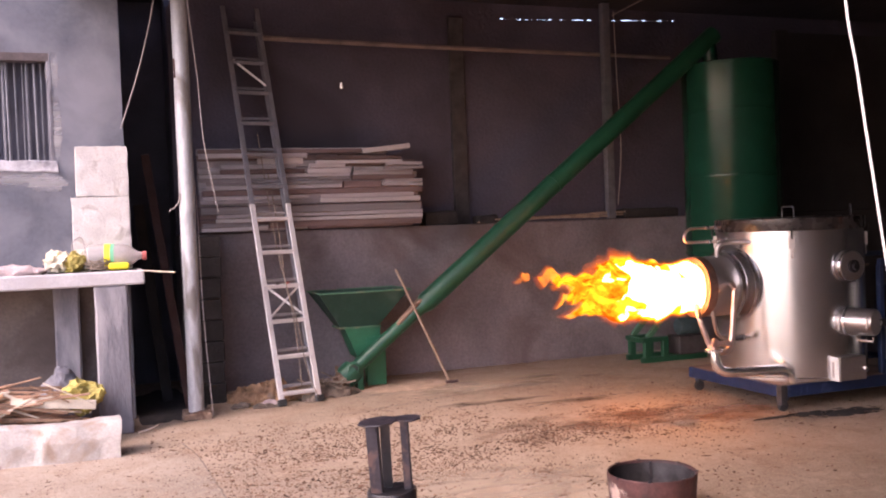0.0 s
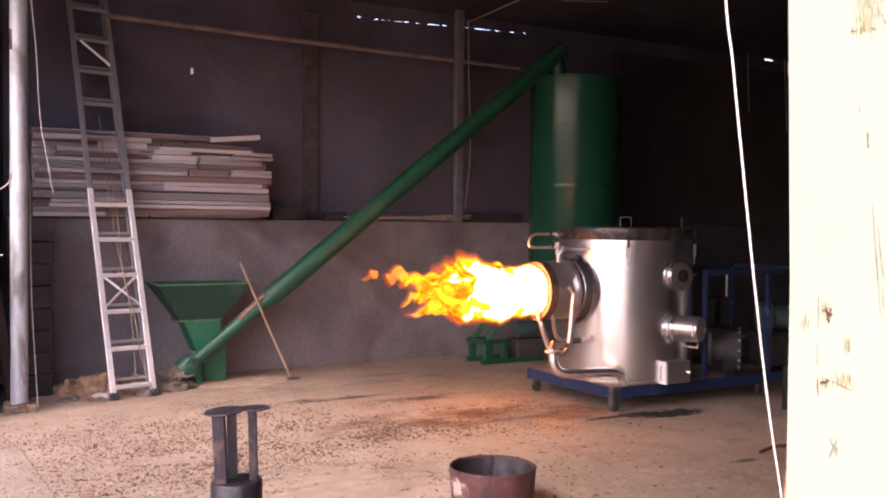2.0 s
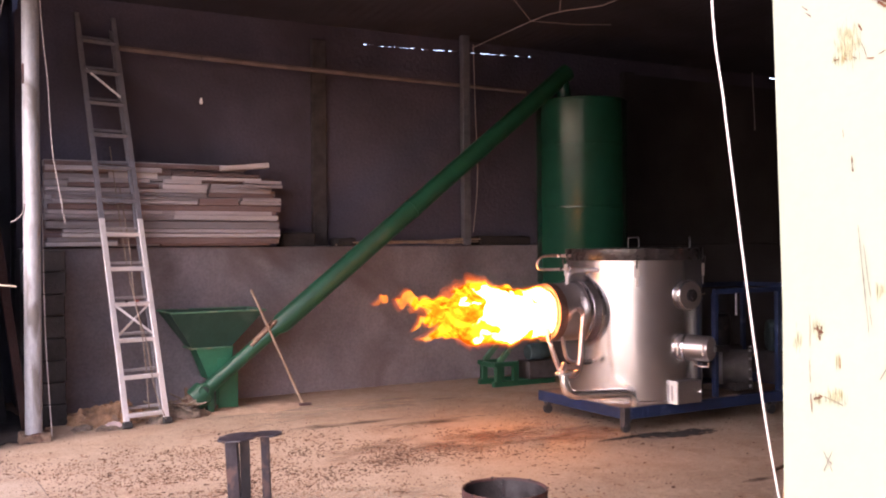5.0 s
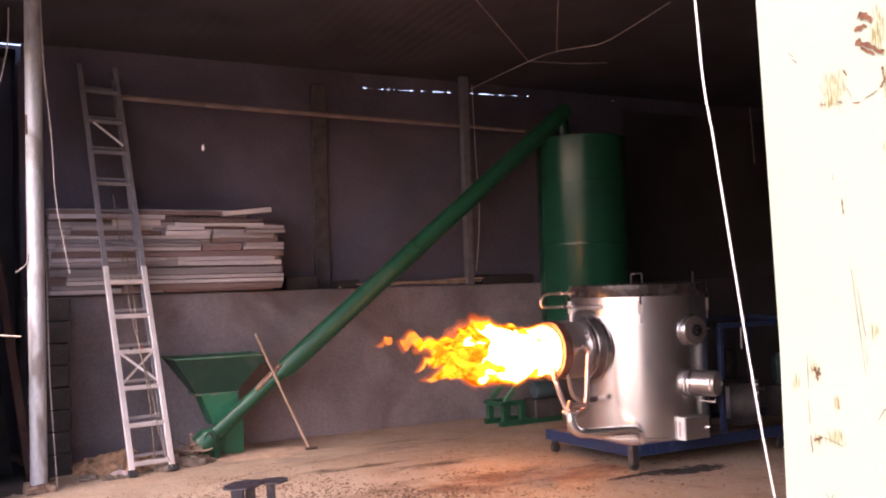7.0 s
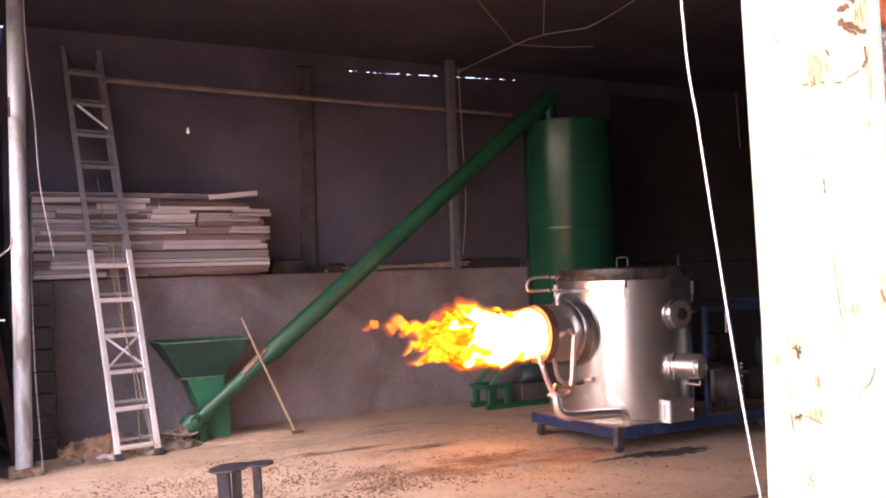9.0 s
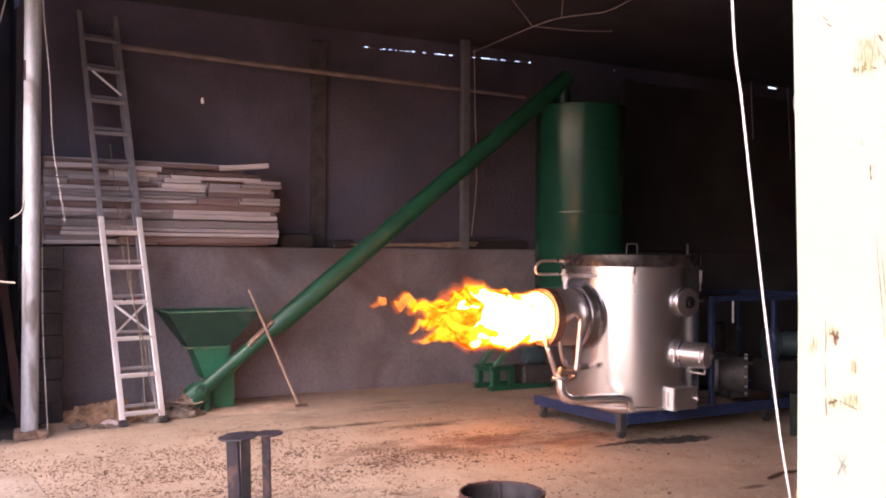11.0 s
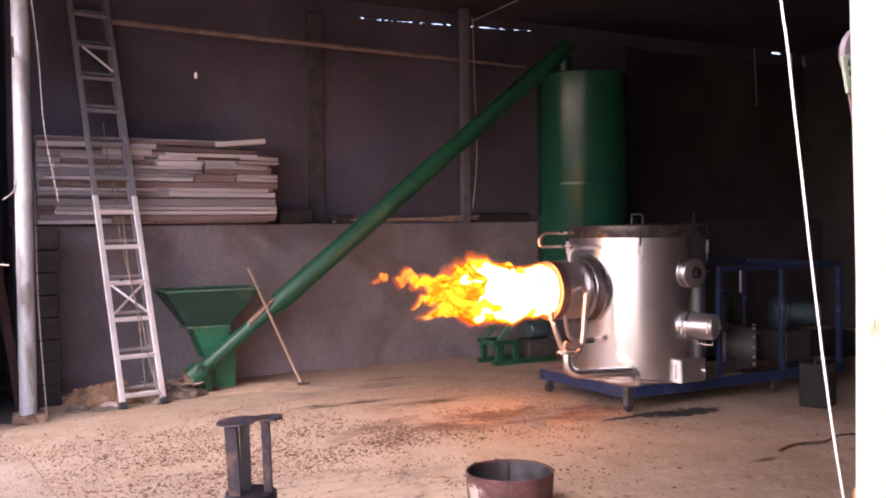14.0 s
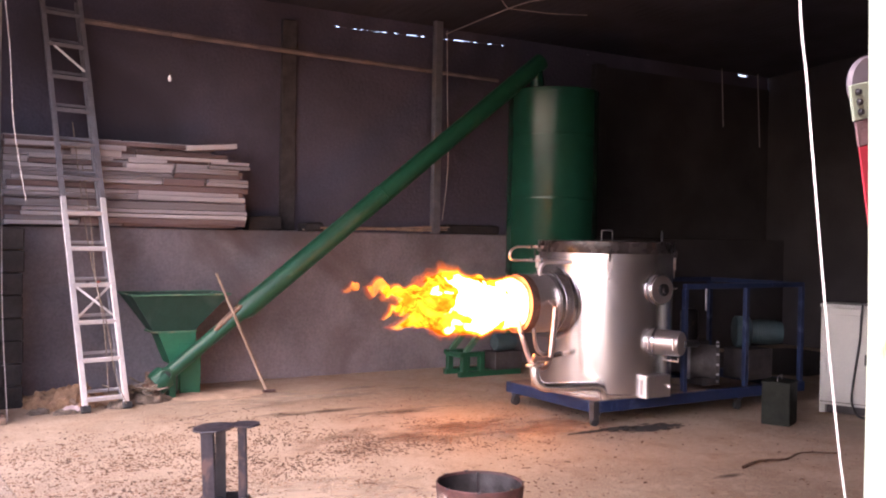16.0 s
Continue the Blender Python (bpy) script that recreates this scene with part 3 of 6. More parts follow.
for k, (y, z, ry, rz) in enumerate(((0.740, 1.791, 0.034, 0.042), (0.674, 1.712, 0.014, 0.014), (0.673, 1.847, 0.016, 0.055), (0.669, 1.768, 0.008, 0.06), (0.669, 1.518, 0.010, 0.045), (0.825, 1.434, 0.012, 0.028), (0.795, 1.449, 0.016, 0.024),
                                    (0.769, 1.367, 0.026, 0.018), (0.795, 1.362, 0.016, 0.014), (0.707, 1.498, 0.013, 0.020), (0.744, 1.774, 0.034, 0.010), (0.765, 1.410, 0.008, 0.022), (0.681, 1.837, 0.012, 0.03))):
    frame_spot(y, z, ry, rz, M_OCHRESPOT, k)
STREAKS = (((0.699, 1.871), (0.681, 1.859), 6.0), ((0.706, 1.853), (0.689, 1.855), 5.0), ((0.705, 1.840), (0.687, 1.830), (0.669, 1.819), 4.5), ((0.699, 1.831), (0.681, 1.819), 3.6), ((0.673, 1.803), (0.671, 1.788), (0.677, 1.780), 2.4),
           ((0.681, 1.777), (0.699, 1.771), 0.9), ((0.725, 1.811), (0.720, 1.802), 1.6), ((0.715, 1.769), (0.705, 1.768), 1.6), ((0.721, 1.788), (0.715, 1.772), 0.8), ((0.760, 1.775), (0.753, 1.774), 1.0), ((0.746, 1.775), (0.741, 1.772), 1.2),
           ((0.734, 1.774), (0.728, 1.771), 1.0), ((0.739, 1.658), (0.738, 1.639), 1.2), ((0.800, 1.449), (0.786, 1.444), 2.6), ((0.795, 1.453), (0.791, 1.434), 2.2), ((0.788, 1.452), (0.793, 1.437), 1.8), ((0.801, 1.360), (0.788, 1.366), 2.6),
           ((0.786, 1.366), (0.758, 1.358), 0.9), ((0.763, 1.415), (0.762, 1.403), 1.2), ((0.806, 1.466), (0.806, 1.424), 0.9), ((0.807, 1.410), (0.806, 1.380), 0.8), ((0.806, 1.367), (0.804, 1.343), 0.9), ((0.671, 1.523), (0.666, 1.508), 1.6))
for k, (*pts, w) in enumerate(STREAKS):
    frame_stroke(pts, w * 0.001, M_RUSTMARK, k)
for k, (*pts, w) in enumerate((((0.733, 1.576), (0.728, 1.511), (0.722, 1.447), 0.8), ((0.726, 1.552), (0.722, 1.513), (0.719, 1.491), 0.7), ((0.721, 1.481), (0.718, 1.456), 0.5), ((0.683, 1.433), (0.692, 1.413), (0.700, 1.407), (0.708, 1.395), 1.0),
                               ((0.787, 1.298), (0.774, 1.275), 0.9), ((0.775, 1.299), (0.787, 1.273), 0.9), ((0.778, 1.288), (0.775, 1.283), 1.2), ((0.803, 1.849), (0.795, 1.842), 1.4), ((0.798, 1.840), (0.790, 1.833), 1.4), ((0.750, 1.690), (0.749, 1.680), 0.8))):
    frame_stroke(pts, w * 0.001, M_SCRATCH, k + 30)

part("hinge_stub", rough(box(2.499, 2.525, 0.856, 0.874, 0.95, 1.235, 0.004), 0.004, 30, 4), M_RUSTSTUB, gate_frame, "rusty hinge stub")
# the frame is slightly bent: its upper part leans into the opening
for piece in gate_frame.children:
    for v in piece.data.vertices:
        up = v.co.z + WL[piece].z - KINK
        if up > 0:
            v.co.x -= LEAN * up

# ---- house at the yard side ----
HY = 8.7
house = solo("wall_house", box(-9, 0.42, HY, HY + 0.24, 0, 5.2), M_PLASTER, "grey cement rendered house wall with a barred window", "wall", kind=S)
part("wall_panel", box(1.29, 1.86, HY, HY + 0.24, 0, 5.2), M_PLASTER, house)
part("wall_panel", box(0.42, 1.29, HY, HY + 0.24, 0, 2.22), M_PLASTER, house)
part("wall_panel", box(0.42, 1.29, HY, HY + 0.24, 3.17, 5.2), M_PLASTER, house)
# darker panel carries the shade that the table slab throws on the wall
part("lower_panel", box(-2.5, 1.6, HY - 0.012, HY - 0.001, 0, 1.2), M_SLABSHADE, house, "wall under the table with the slab's shade in its colour")
part("side_wall", box(1.62, 1.86, HY + 0.24, 10.9, 0, 5.2), M_SHADEROOM, house)
passage = solo("wall_passage", box(1.86, 2.37, 10.7, 10.9, 0, 4.1), M_SHADEROOM, "end wall of the narrow passage, darkness put into its colour", "wall", kind=S)
part("side_wall", box(2.37, 2.5, 10.3, 10.9, 0, 4.1), M_SHADEROOM, passage)
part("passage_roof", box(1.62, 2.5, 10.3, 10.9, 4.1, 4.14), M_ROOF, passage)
part("back_room", box(-0.4, 1.6, 10.0, 10.1, 1.5, 4.0), M_SHADEROOM, house)
window = thing("window_1", (0.86, HY, 2.22), "small window with closely set iron bars", "window", kind=S)
part("window_sill", rough(box(0.36, 1.32, HY - 0.02, HY + 0.2, 2.17, 2.262, 0.008), 0.022, 11, 8), M_SILL, window)
for k, (px, pz, rx, rz) in enumerate(((0.95, 2.13, 0.34, 0.09), (1.22, 2.10, 0.16, 0.12), (0.62, 2.10, 0.22, 0.07), (1.33, 2.55, 0.035, 0.32), (1.31, 3.02, 0.05, 0.18))):
    bm = bmesh.new()
    bm.faces.new([bm.verts.new((px + rx * math.cos(a) * (1 + 0.5 * noise.noise(Vector((math.cos(a) * 2.5, math.sin(a) * 2.5, k)))), HY - 0.002 - 0.0004 * k, pz + rz * math.sin(a) * (1 + 0.6 * noise.noise(Vector((math.cos(a) * 3, math.sin(a) * 3, k + 9)))))) for a in [n * math.pi / 20 for n in range(40)]])
    part("plaster_patch", bm, M_PATCH, window, "smeared white plaster patch")
part("reveal", rough(box(1.268, 1.300, HY - 0.006, HY + 0.22, 2.24, 3.17, 0.006), 0.012, 14, 7), M_LEG, window)
part("lintel", box(0.40, 1.29, HY - 0.006, HY + 0.1, 3.10, 3.17, 0.004), M_WINFRAME, window)
for k in range(17):
    xx, yy = 0.45 + k * 0.051 + 0.009 * math.sin(k * 2.3), HY + 0.09 + 0.02 * (k % 2)
    part("window_bar", cyl((xx, yy, 2.25), (xx + 0.006 * math.sin(k * 1.7), yy, 3.14), 0.006 + 0.0035 * (k * 7 % 4), n=8), M_WINBAR, window)
# dark sheet behind the bars stands for the unlit room
part("shutter", box(0.42, 1.26, HY + 0.2, HY + 0.23, 2.26, 3.14), M_SHADEROOM, window)


def leaning_board(p0, p1, w, t, mat, label):
    return solo("board", bar(p0, p1, w, t, (1, 0, 0), 0.004), mat, label, "board")


# both boards are coloured darker to sink into the passage's shade
leaning_board((2.34, 8.98, 0.0), (2.06, 9.28, 2.35), 0.03, 0.075, M_RUSTPLANK, "red-brown board leaning in the corner, shade in its colour")
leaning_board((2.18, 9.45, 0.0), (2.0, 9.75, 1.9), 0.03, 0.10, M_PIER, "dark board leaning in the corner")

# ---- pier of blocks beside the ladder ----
pier = thing("block_pier", (2.52, 9.35, 0), "sooty pier of stacked concrete blocks, corner shade in its colour", "pier")
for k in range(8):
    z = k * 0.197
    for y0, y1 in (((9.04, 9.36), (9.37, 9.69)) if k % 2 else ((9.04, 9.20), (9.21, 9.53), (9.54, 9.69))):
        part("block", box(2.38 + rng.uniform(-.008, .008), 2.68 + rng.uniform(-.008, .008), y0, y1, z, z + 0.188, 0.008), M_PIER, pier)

# ---- steel post ----
post = thing("steel_post", (2.355, 8.44, 0), "weathered galvanised steel pipe post", "post")
part("pole", lathe([(0, 0.03), (0.067, 0.03), (0.067, 4.17), (0, 4.17)], (2.348, 8.44, 0), n=28), M_GALV, post, smooth=True)
part("footing", rough(rough(box(2.235, 2.475, 8.335, 8.56, -0.01, 0.062, 0.012), 0.020, 9, 4, 3), 0.008, 34), M_TRASHDUST, post, "lump of dirty concrete")
part("rust_patch", rough(box(2.28, 2.30, 8.40, 8.45, 2.93, 3.10, 0.006), 0.004, 20, 2), M_RUST, post)

# ---- concrete table with its load ----
table = thing("concrete_table", (1.0, 8.35, 0), "grey concrete slab table on square legs", "table")
part("slab", rough(box(-1.6, 1.95, 8.05, 8.68, 1.205, 1.32, 0.012), 0.006, 6, 4), M_PLASTER_LT, table)
part("leg", rough(box(1.56, 1.82, 8.06, 8.22, 0, 1.203, 0.014), 0.010, 5, 5), M_LEG, table)
part("leg", rough(box(1.24, 1.44, 8.50, 8.66, 0, 1.203, 0.014), 0.006, 6, 4), M_LEG, table)
part("leg", rough(box(-0.6, -0.38, 8.06, 8.22, 0, 1.203, 0.014), 0.006, 6, 4), M_LEG, table)


def concrete_block(x0, x1, z0, z1, seed):
    return solo("concrete_block", rough(box(x0, x1, 8.42, 8.66, z0, z1, 0.005), 0.009, 11, 6, seed), M_BLOCK,
                "pale rough concrete block stacked on the table", "block", "stacked concrete blocks")


concrete_block(1.42, 1.875, 1.322, 1.935, 1)
concrete_block(1.46, 1.875, 1.937, 2.355, 2)

bm = bmesh.new()
slices = []
PROFILE = [(7.235, -0.02)] + [(7.235 + 0.004 * k * (k > 4), 0.03 + 0.031 * k) for k in range(7)] + [(7.275, 0.255)] + [(7.32 + 0.045 * k, 0.265) for k in range(4)] + [(7.50, 0.23), (7.52, 0.12), (7.52, -0.02)]
for i in range(81):
    x = -0.3 + 0.025 * i
    ring = []
    for yy, zz in PROFILE:
        v = Vector((x, yy, zz))
        d = noise.noise_vector(v * 2.2) * 0.030 + noise.noise_vector(v * 7.0) * 0.012 + noise.noise_vector(v * 24.0) * 0.005
        broken = 0.024 if yy < 7.34 and x < 1.12 + 0.35 * zz else 0.0
        ring.append(bm.verts.new(v + d + Vector((0, broken, -0.3 * broken if zz > 0.2 else 0))))
    slices.append(ring)
for a, b in zip(slices, slices[1:]):
    for i in range(len(PROFILE) - 1):
        bm.faces.new((a[i], a[i + 1], b[i + 1], b[i]))
bm.faces.new(slices[0])
bm.faces.new(slices[-1])
solo("kerb_stone", bm, M_STONE, "long broken pale stone lying on the ground", "stone", smooth=True)

rng = random.Random(11)
pile = thing("stick_pile", (0.9, 7.9, 0), "pile of split firewood sticks under the table", "firewood")
for k in range(170):
    a = rng.uniform(-0.5, 0.5) + (1.3 if rng.random() < 0.14 else 0)
    L = rng.uniform(0.45, 1.0)
    cx, cy = rng.uniform(-0.2, 1.25), rng.uniform(7.60, 8.0)
    z = 0.16 + 0.40 * (k / 170) * max(0.45, 1 - abs(cx - 0.5) / 1.8)
    d = Vector((math.cos(a), math.sin(a) * 0.3, rng.uniform(-0.25, 0.22))) * L / 2
    c = Vector((min(cx, 1.5 - abs(d.x)), cy, max(z, abs(d.z) + 0.02)))
    pale = rng.random() < 0.2
    part("stick", bar(c - d, c + d, rng.uniform(0.012, 0.05 if pale else 0.03), rng.uniform(0.01, 0.025), bevel=0.002), M_STICKPALE if pale else M_STICKS, pile)
for k in range(16):
    a = rng.choice((-1, 1)) * rng.uniform(0.15, 0.9)
    L = rng.uniform(0.25, 0.55)
    c = Vector((rng.uniform(0.55, 1.35), rng.uniform(7.56, 7.66), rng.uniform(0.34, 0.46)))
    d = Vector((math.cos(a), rng.uniform(-0.2, 0.2), math.sin(a) * 0.5)) * L / 2
    part("stick", bar(c - d, c + d, rng.uniform(0.014, 0.032), rng.uniform(0.01, 0.022), bevel=0.002), M_STICKPALE if k % 2 else M_STICKS, pile)
part("stick", bar((0.95, 7.64, 0.40), (1.54, 7.66, 0.33), 0.02, 0.07, bevel=0.003), M_STICKPALE, pile)
bm = bmesh.new()
bmesh.ops.create_icosphere(bm, subdivisions=4, radius=1)
moved(bm, Matrix.LocRotScale((1.43, 7.9, 0.36), None, (0.15, 0.13, 0.12)))
rough(bm, 0.06, 9)
rough(bm, 0.035, 24)
bag = solo("plastic_bag", bm, M_YELLOWBAG, "crumpled yellow woven bag on the firewood", "bag")
bm = bmesh.new()
bmesh.ops.create_icosphere(bm, subdivisions=4, radius=1)
moved(bm, Matrix.LocRotScale((1.30, 8.25, 0.25), None, (0.14, 0.14, 0.30)))
solo("rubble_lump", rough(rough(bm, 0.10, 6), 0.03, 22), M_LEG, "grey lump of broken render behind the sticks", "rubble")

solo("dry_stick", tube([(1.85, 8.02, 0.010), (1.93, 8.07, 0.018), (2.01, 8.12, 0.04)], 0.008, 6, 3, taper=0.004), M_STICKPALE, "short pale stick on the floor by the table leg", "stick")

# things on the slab
flat = solo("flat_stick", bar((1.72, 8.16, 1.335), (2.2, 8.10, 1.285), 0.035, 0.012, bevel=0.004), M_STICKPALE, "flat pale stick jutting off the table edge", "stick")
sheet = solo("sheet", rough(box(1.18, 1.9, 8.08, 8.35, 1.321, 1.327), 0.003, 9, 5), M_CAN, "dark flat sheet on the table", "sheet")
bottle = thing("plastic_bottle", (1.72, 8.3, 1.33), "large clear plastic bottle lying down with red cap", "bottle")
part("bottle_body", lathe([(0, 0), (0.085, 0.0), (0.105, 0.02), (0.105, 0.26), (0.09, 0.33), (0.035, 0.40), (0.03, 0.44), (0, 0.44)], (1.52, 8.3, 1.434), (1, -0.1, 0.0), n=24), M_BOTTLE, bottle, smooth=True)
part("label_band", lathe([(0.1065, 0.14), (0.1065, 0.185)], (1.52, 8.3, 1.434), (1, -0.1, 0), n=24), M_YELLOW, bottle, "yellow printed label")
part("label_band", lathe([(0.1065, 0.187), (0.1065, 0.215)], (1.52, 8.3, 1.434), (1, -0.1, 0), n=24), M_GREENLABEL, bottle, "green printed label")
part("cap", cyl((1.95, 8.257, 1.434), (1.985, 8.254, 1.434), 0.038, n=14, bevel=0.004), M_REDCAP, bottle, "red cap")
solo("yellow_tub", rough(box(1.68, 1.84, 8.10, 8.22, 1.328, 1.385, 0.02, seg=2), 0.004, 12, 1), M_YELLOW, "small bright yellow plastic tub", "tub")
for k, (cx, cy, r, mm, lb) in enumerate(((1.30, 8.25, 0.10, M_CREAM, "cream plastic bag of scraps"), (1.42, 8.22, 0.085, M_YELLOWBAG, "mottled yellow squash-like bag"), (1.47, 8.34, 0.10, M_CREAM, "crumpled pale plastic bag"))):
    bm = bmesh.new()
    bmesh.ops.create_icosphere(bm, subdivisions=4, radius=1)
    moved(bm, Matrix.LocRotScale((cx, cy, 1.325 + r * 0.85), None, (r, r * 0.9, r * 0.9)))
    solo("bag", rough(rough(bm, r * 0.45, 13, 0, k), r * 0.28, 38, 0, k + 5), mm, lb, "bag")
bm = None
for k in range(9):
    a = k * 0.7
    bm = tube([(1.60 + (0.05 + 0.006 * k) * math.cos(t + a), 8.18 + 0.05 * math.sin(t + a), 1.345 + 0.016 * (k % 5) + 0.01 * math.sin(3 * t)) for t in [j * 0.52 for j in range(13)]], 0.006, 5, 0, bm)
solo("twine_coil", bm, M_TWINE, "loose coil of brown twine", "twine")
solo("wire_loop", tube([(1.42, 8.28, 1.40), (1.41, 8.26, 1.54), (1.46, 8.26, 1.60), (1.50, 8.27, 1.56), (1.51, 8.28, 1.40)], 0.005, 6, 4), M_CABLE, "bent grey wire handle", "wire")
bm = bmesh.new()
bmesh.ops.create_icosphere(bm, subdivisions=4, radius=1)
moved(bm, Matrix.LocRotScale((0.98, 8.25, 1.345), None, (0.24, 0.16, 0.05)))
solo("cloth", rough(bm, 0.03, 13), M_PINKCLOTH, "faded pink cloth heaped on the table", "cloth")

# ---- boards on the ledge ----
rng = random.Random(5)
ROWS = ((372, 85, 200, 14, 1), (371, 203, 490, 10, 0), (358, 110, 492, 13, 1), (345, 85, 490, 11, 0), (327, 85, 281, 12, 0), (327, 298, 492, 15, 1),
        (315, 90, 497, 9, 0), (303, 95, 338, 12, 0), (304, 342, 414, 11, 0), (302, 417, 495, 12, 0), (290, 85, 356, 12, 0), (288, 360, 482, 17, 0),
        (275, 121, 272, 15, 0), (275, 277, 356, 17, 1), (272, 420, 498, 12, 0), (261, 188, 270, 11, 1), (261, 292, 456, 13, 1),
        (253, 85, 275, 8, 0), (245, 85, 430, 7, 0))


def board_x(p):
    return 2.55 + (p - 80) * 0.00565


def board_z(p):
    return 1.60 + (380 - p) * 0.00592


for py, xa, xb, h, pale in ROWS:
    j = rng.uniform(-0.035, 0.03)
    t = h * 0.006 * 0.50
    zc = board_z(py)
    layers = ((zc - t, zc + t, j),) if h < 12 else ((zc - t, zc - 0.003, j), (zc + 0.003, zc + t, j + rng.uniform(-0.02, 0.02)))
    for k, (za, zb, jj) in enumerate(layers):
        bm = box(board_x(xa) + 0.02 * k * rng.random(), board_x(xb) - 0.1 * k * rng.random(), 9.58 + jj, 9.63 + jj, za, zb, 0.004)
        rough(bm, 0.006, 3, 2, py + k)
        mat = M_PLANKPALE if pale and k == 0 else M_PLANK if rng.random() < 0.75 else M_PLANKDARK
        solo("timber_board", bm, mat, "rough sawn grey board stacked on the ledge", "board", "boards stacked on the ledge")
    if xb - xa > 100:
        bm = box(board_x(xa) + 0.05, board_x(xb) - 0.08, 9.78, 9.97, zc - t * 1.2, zc + t * 1.2, 0.004)
        solo("timber_board", bm, M_PLANK, "rough sawn grey board stacked on the ledge", "board", "boards stacked on the ledge")
for k in range(13):
    zc = 1.632 + k * 0.0645
    xb = 488 + rng.uniform(-14, 8) - (60 if k > 10 else 0)
    cut_at = rng.uniform(180, 400)
    for xa, xe in ((84, cut_at - 2), (cut_at, xb)):
        j = rng.uniform(-0.012, 0.012)
        bm = box(board_x(xa), board_x(xe), 9.635 + j, 9.75, zc - 0.030, zc + 0.030, 0.004)
        rough(bm, 0.005, 3, 2, k + xa)
        solo("timber_board", bm, M_PLANKDARK if rng.random() < 0.6 else M_PLANK, "weathered red-brown board in the middle of the stack", "board", "boards stacked on the ledge")
solo("timber_board", bar((board_x(380), 9.64, board_z(246)), (board_x(472), 9.64, board_z(237)), 0.16, 0.05, bevel=0.004), M_PLANKPALE, "split pale board on top of the stack", "board", "boards stacked on the ledge")

# ---- extension ladder ----
RUNG0, RUNG = 0.105, 0.3215
ladder = thing("extension_ladder", (3.29, 8.62, 0), "aluminium extension ladder leaning against the wall top", "ladder")
LT = Vector((-0.19, 1.40, 3.92))


def lad(side, z, back=0.0, half=0.183):
    f = z / 3.92
    n = Vector((0, 0.942, -0.336))
    return Vector((3.295, 8.60, 0)) + LT * f + Vector((0.981, 0.19, 0)) * side * half + n * back


for s in (-1, 1):
    part("rail", bar(lad(s, 0.03), lad(s, 1.86), 0.024, 0.05, (1, 0.2, 0), 0.003), M_ALU, ladder)
    # same rail carried on in a darker tone for the shade below the roof
    part("upper_rail", bar(lad(s, 1.862), lad(s, 3.93), 0.022, 0.048, (1, 0.2, 0), 0.003), M_ALU_FLY, ladder, "upper rail, roof shade darkened into its colour")
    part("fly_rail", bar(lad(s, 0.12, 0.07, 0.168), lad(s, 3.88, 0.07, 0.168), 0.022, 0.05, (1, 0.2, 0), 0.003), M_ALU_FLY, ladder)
    part("foot", bar(lad(s, 0.0, -0.02), lad(s, 0.055, -0.02), 0.042, 0.08, (1, 0.2, 0), 0.006), M_RUBBER, ladder)
for k in range(12):
    z = RUNG0 + RUNG * k
    # rungs above 1.86 m take the shaded tone too
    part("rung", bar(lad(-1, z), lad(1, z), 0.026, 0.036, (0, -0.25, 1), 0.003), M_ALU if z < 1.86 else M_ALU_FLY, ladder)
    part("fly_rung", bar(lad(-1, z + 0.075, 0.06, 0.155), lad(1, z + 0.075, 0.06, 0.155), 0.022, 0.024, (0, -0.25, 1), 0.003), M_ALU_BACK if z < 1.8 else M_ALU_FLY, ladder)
for z0, z1 in ((0.80, 1.06), (3.08, 3.34)):
    part("brace", bar(lad(-0.85, z1), lad(0.85, z0), 0.006, 0.02), M_ALU, ladder)
    if z0 < 2:
        part("brace", bar(lad(0.85, z1, 0.01), lad(-0.85, z0, 0.01), 0.006, 0.02), M_ALU, ladder)
part("sticker", bar(lad(0.20, 1.085, -0.019), lad(0.34, 1.085, -0.019), 0.004, 0.03, (0, -0.25, 1)), M_REDCAP, ladder, "red warning sticker")
part("sticker", bar(lad(-0.35, 1.085, -0.019), lad(-0.20, 1.085, -0.019), 0.004, 0.03, (0, -0.25, 1)), M_DARKSTEEL, ladder, "dark maker's sticker")
part("pull_rope", tube([lad(0.25, 2.2, 0.08), lad(0.3, 1.6, 0.04), lad(0.15, 1.1, -0.03), lad(0.45, 0.7, -0.03), lad(0.55, 0.3, -0.04), lad(0.9, 0.03, -0.06)], 0.005, 6, 4), M_TWINE, ladder)
part("pull_rope", tube([lad(0.0, 2.6, 0.08), lad(0.05, 1.5, 0.05), lad(0.3, 0.75, -0.02), lad(0.25, 0.15, 0.05)], 0.005, 6, 4), M_TWINE, ladder)

# ---- hopper and screw conveyor ----
hopper = thing("feed_hopper", (4.1, 9.25, 0), "green steel feed hopper with flared bowl", "hopper")


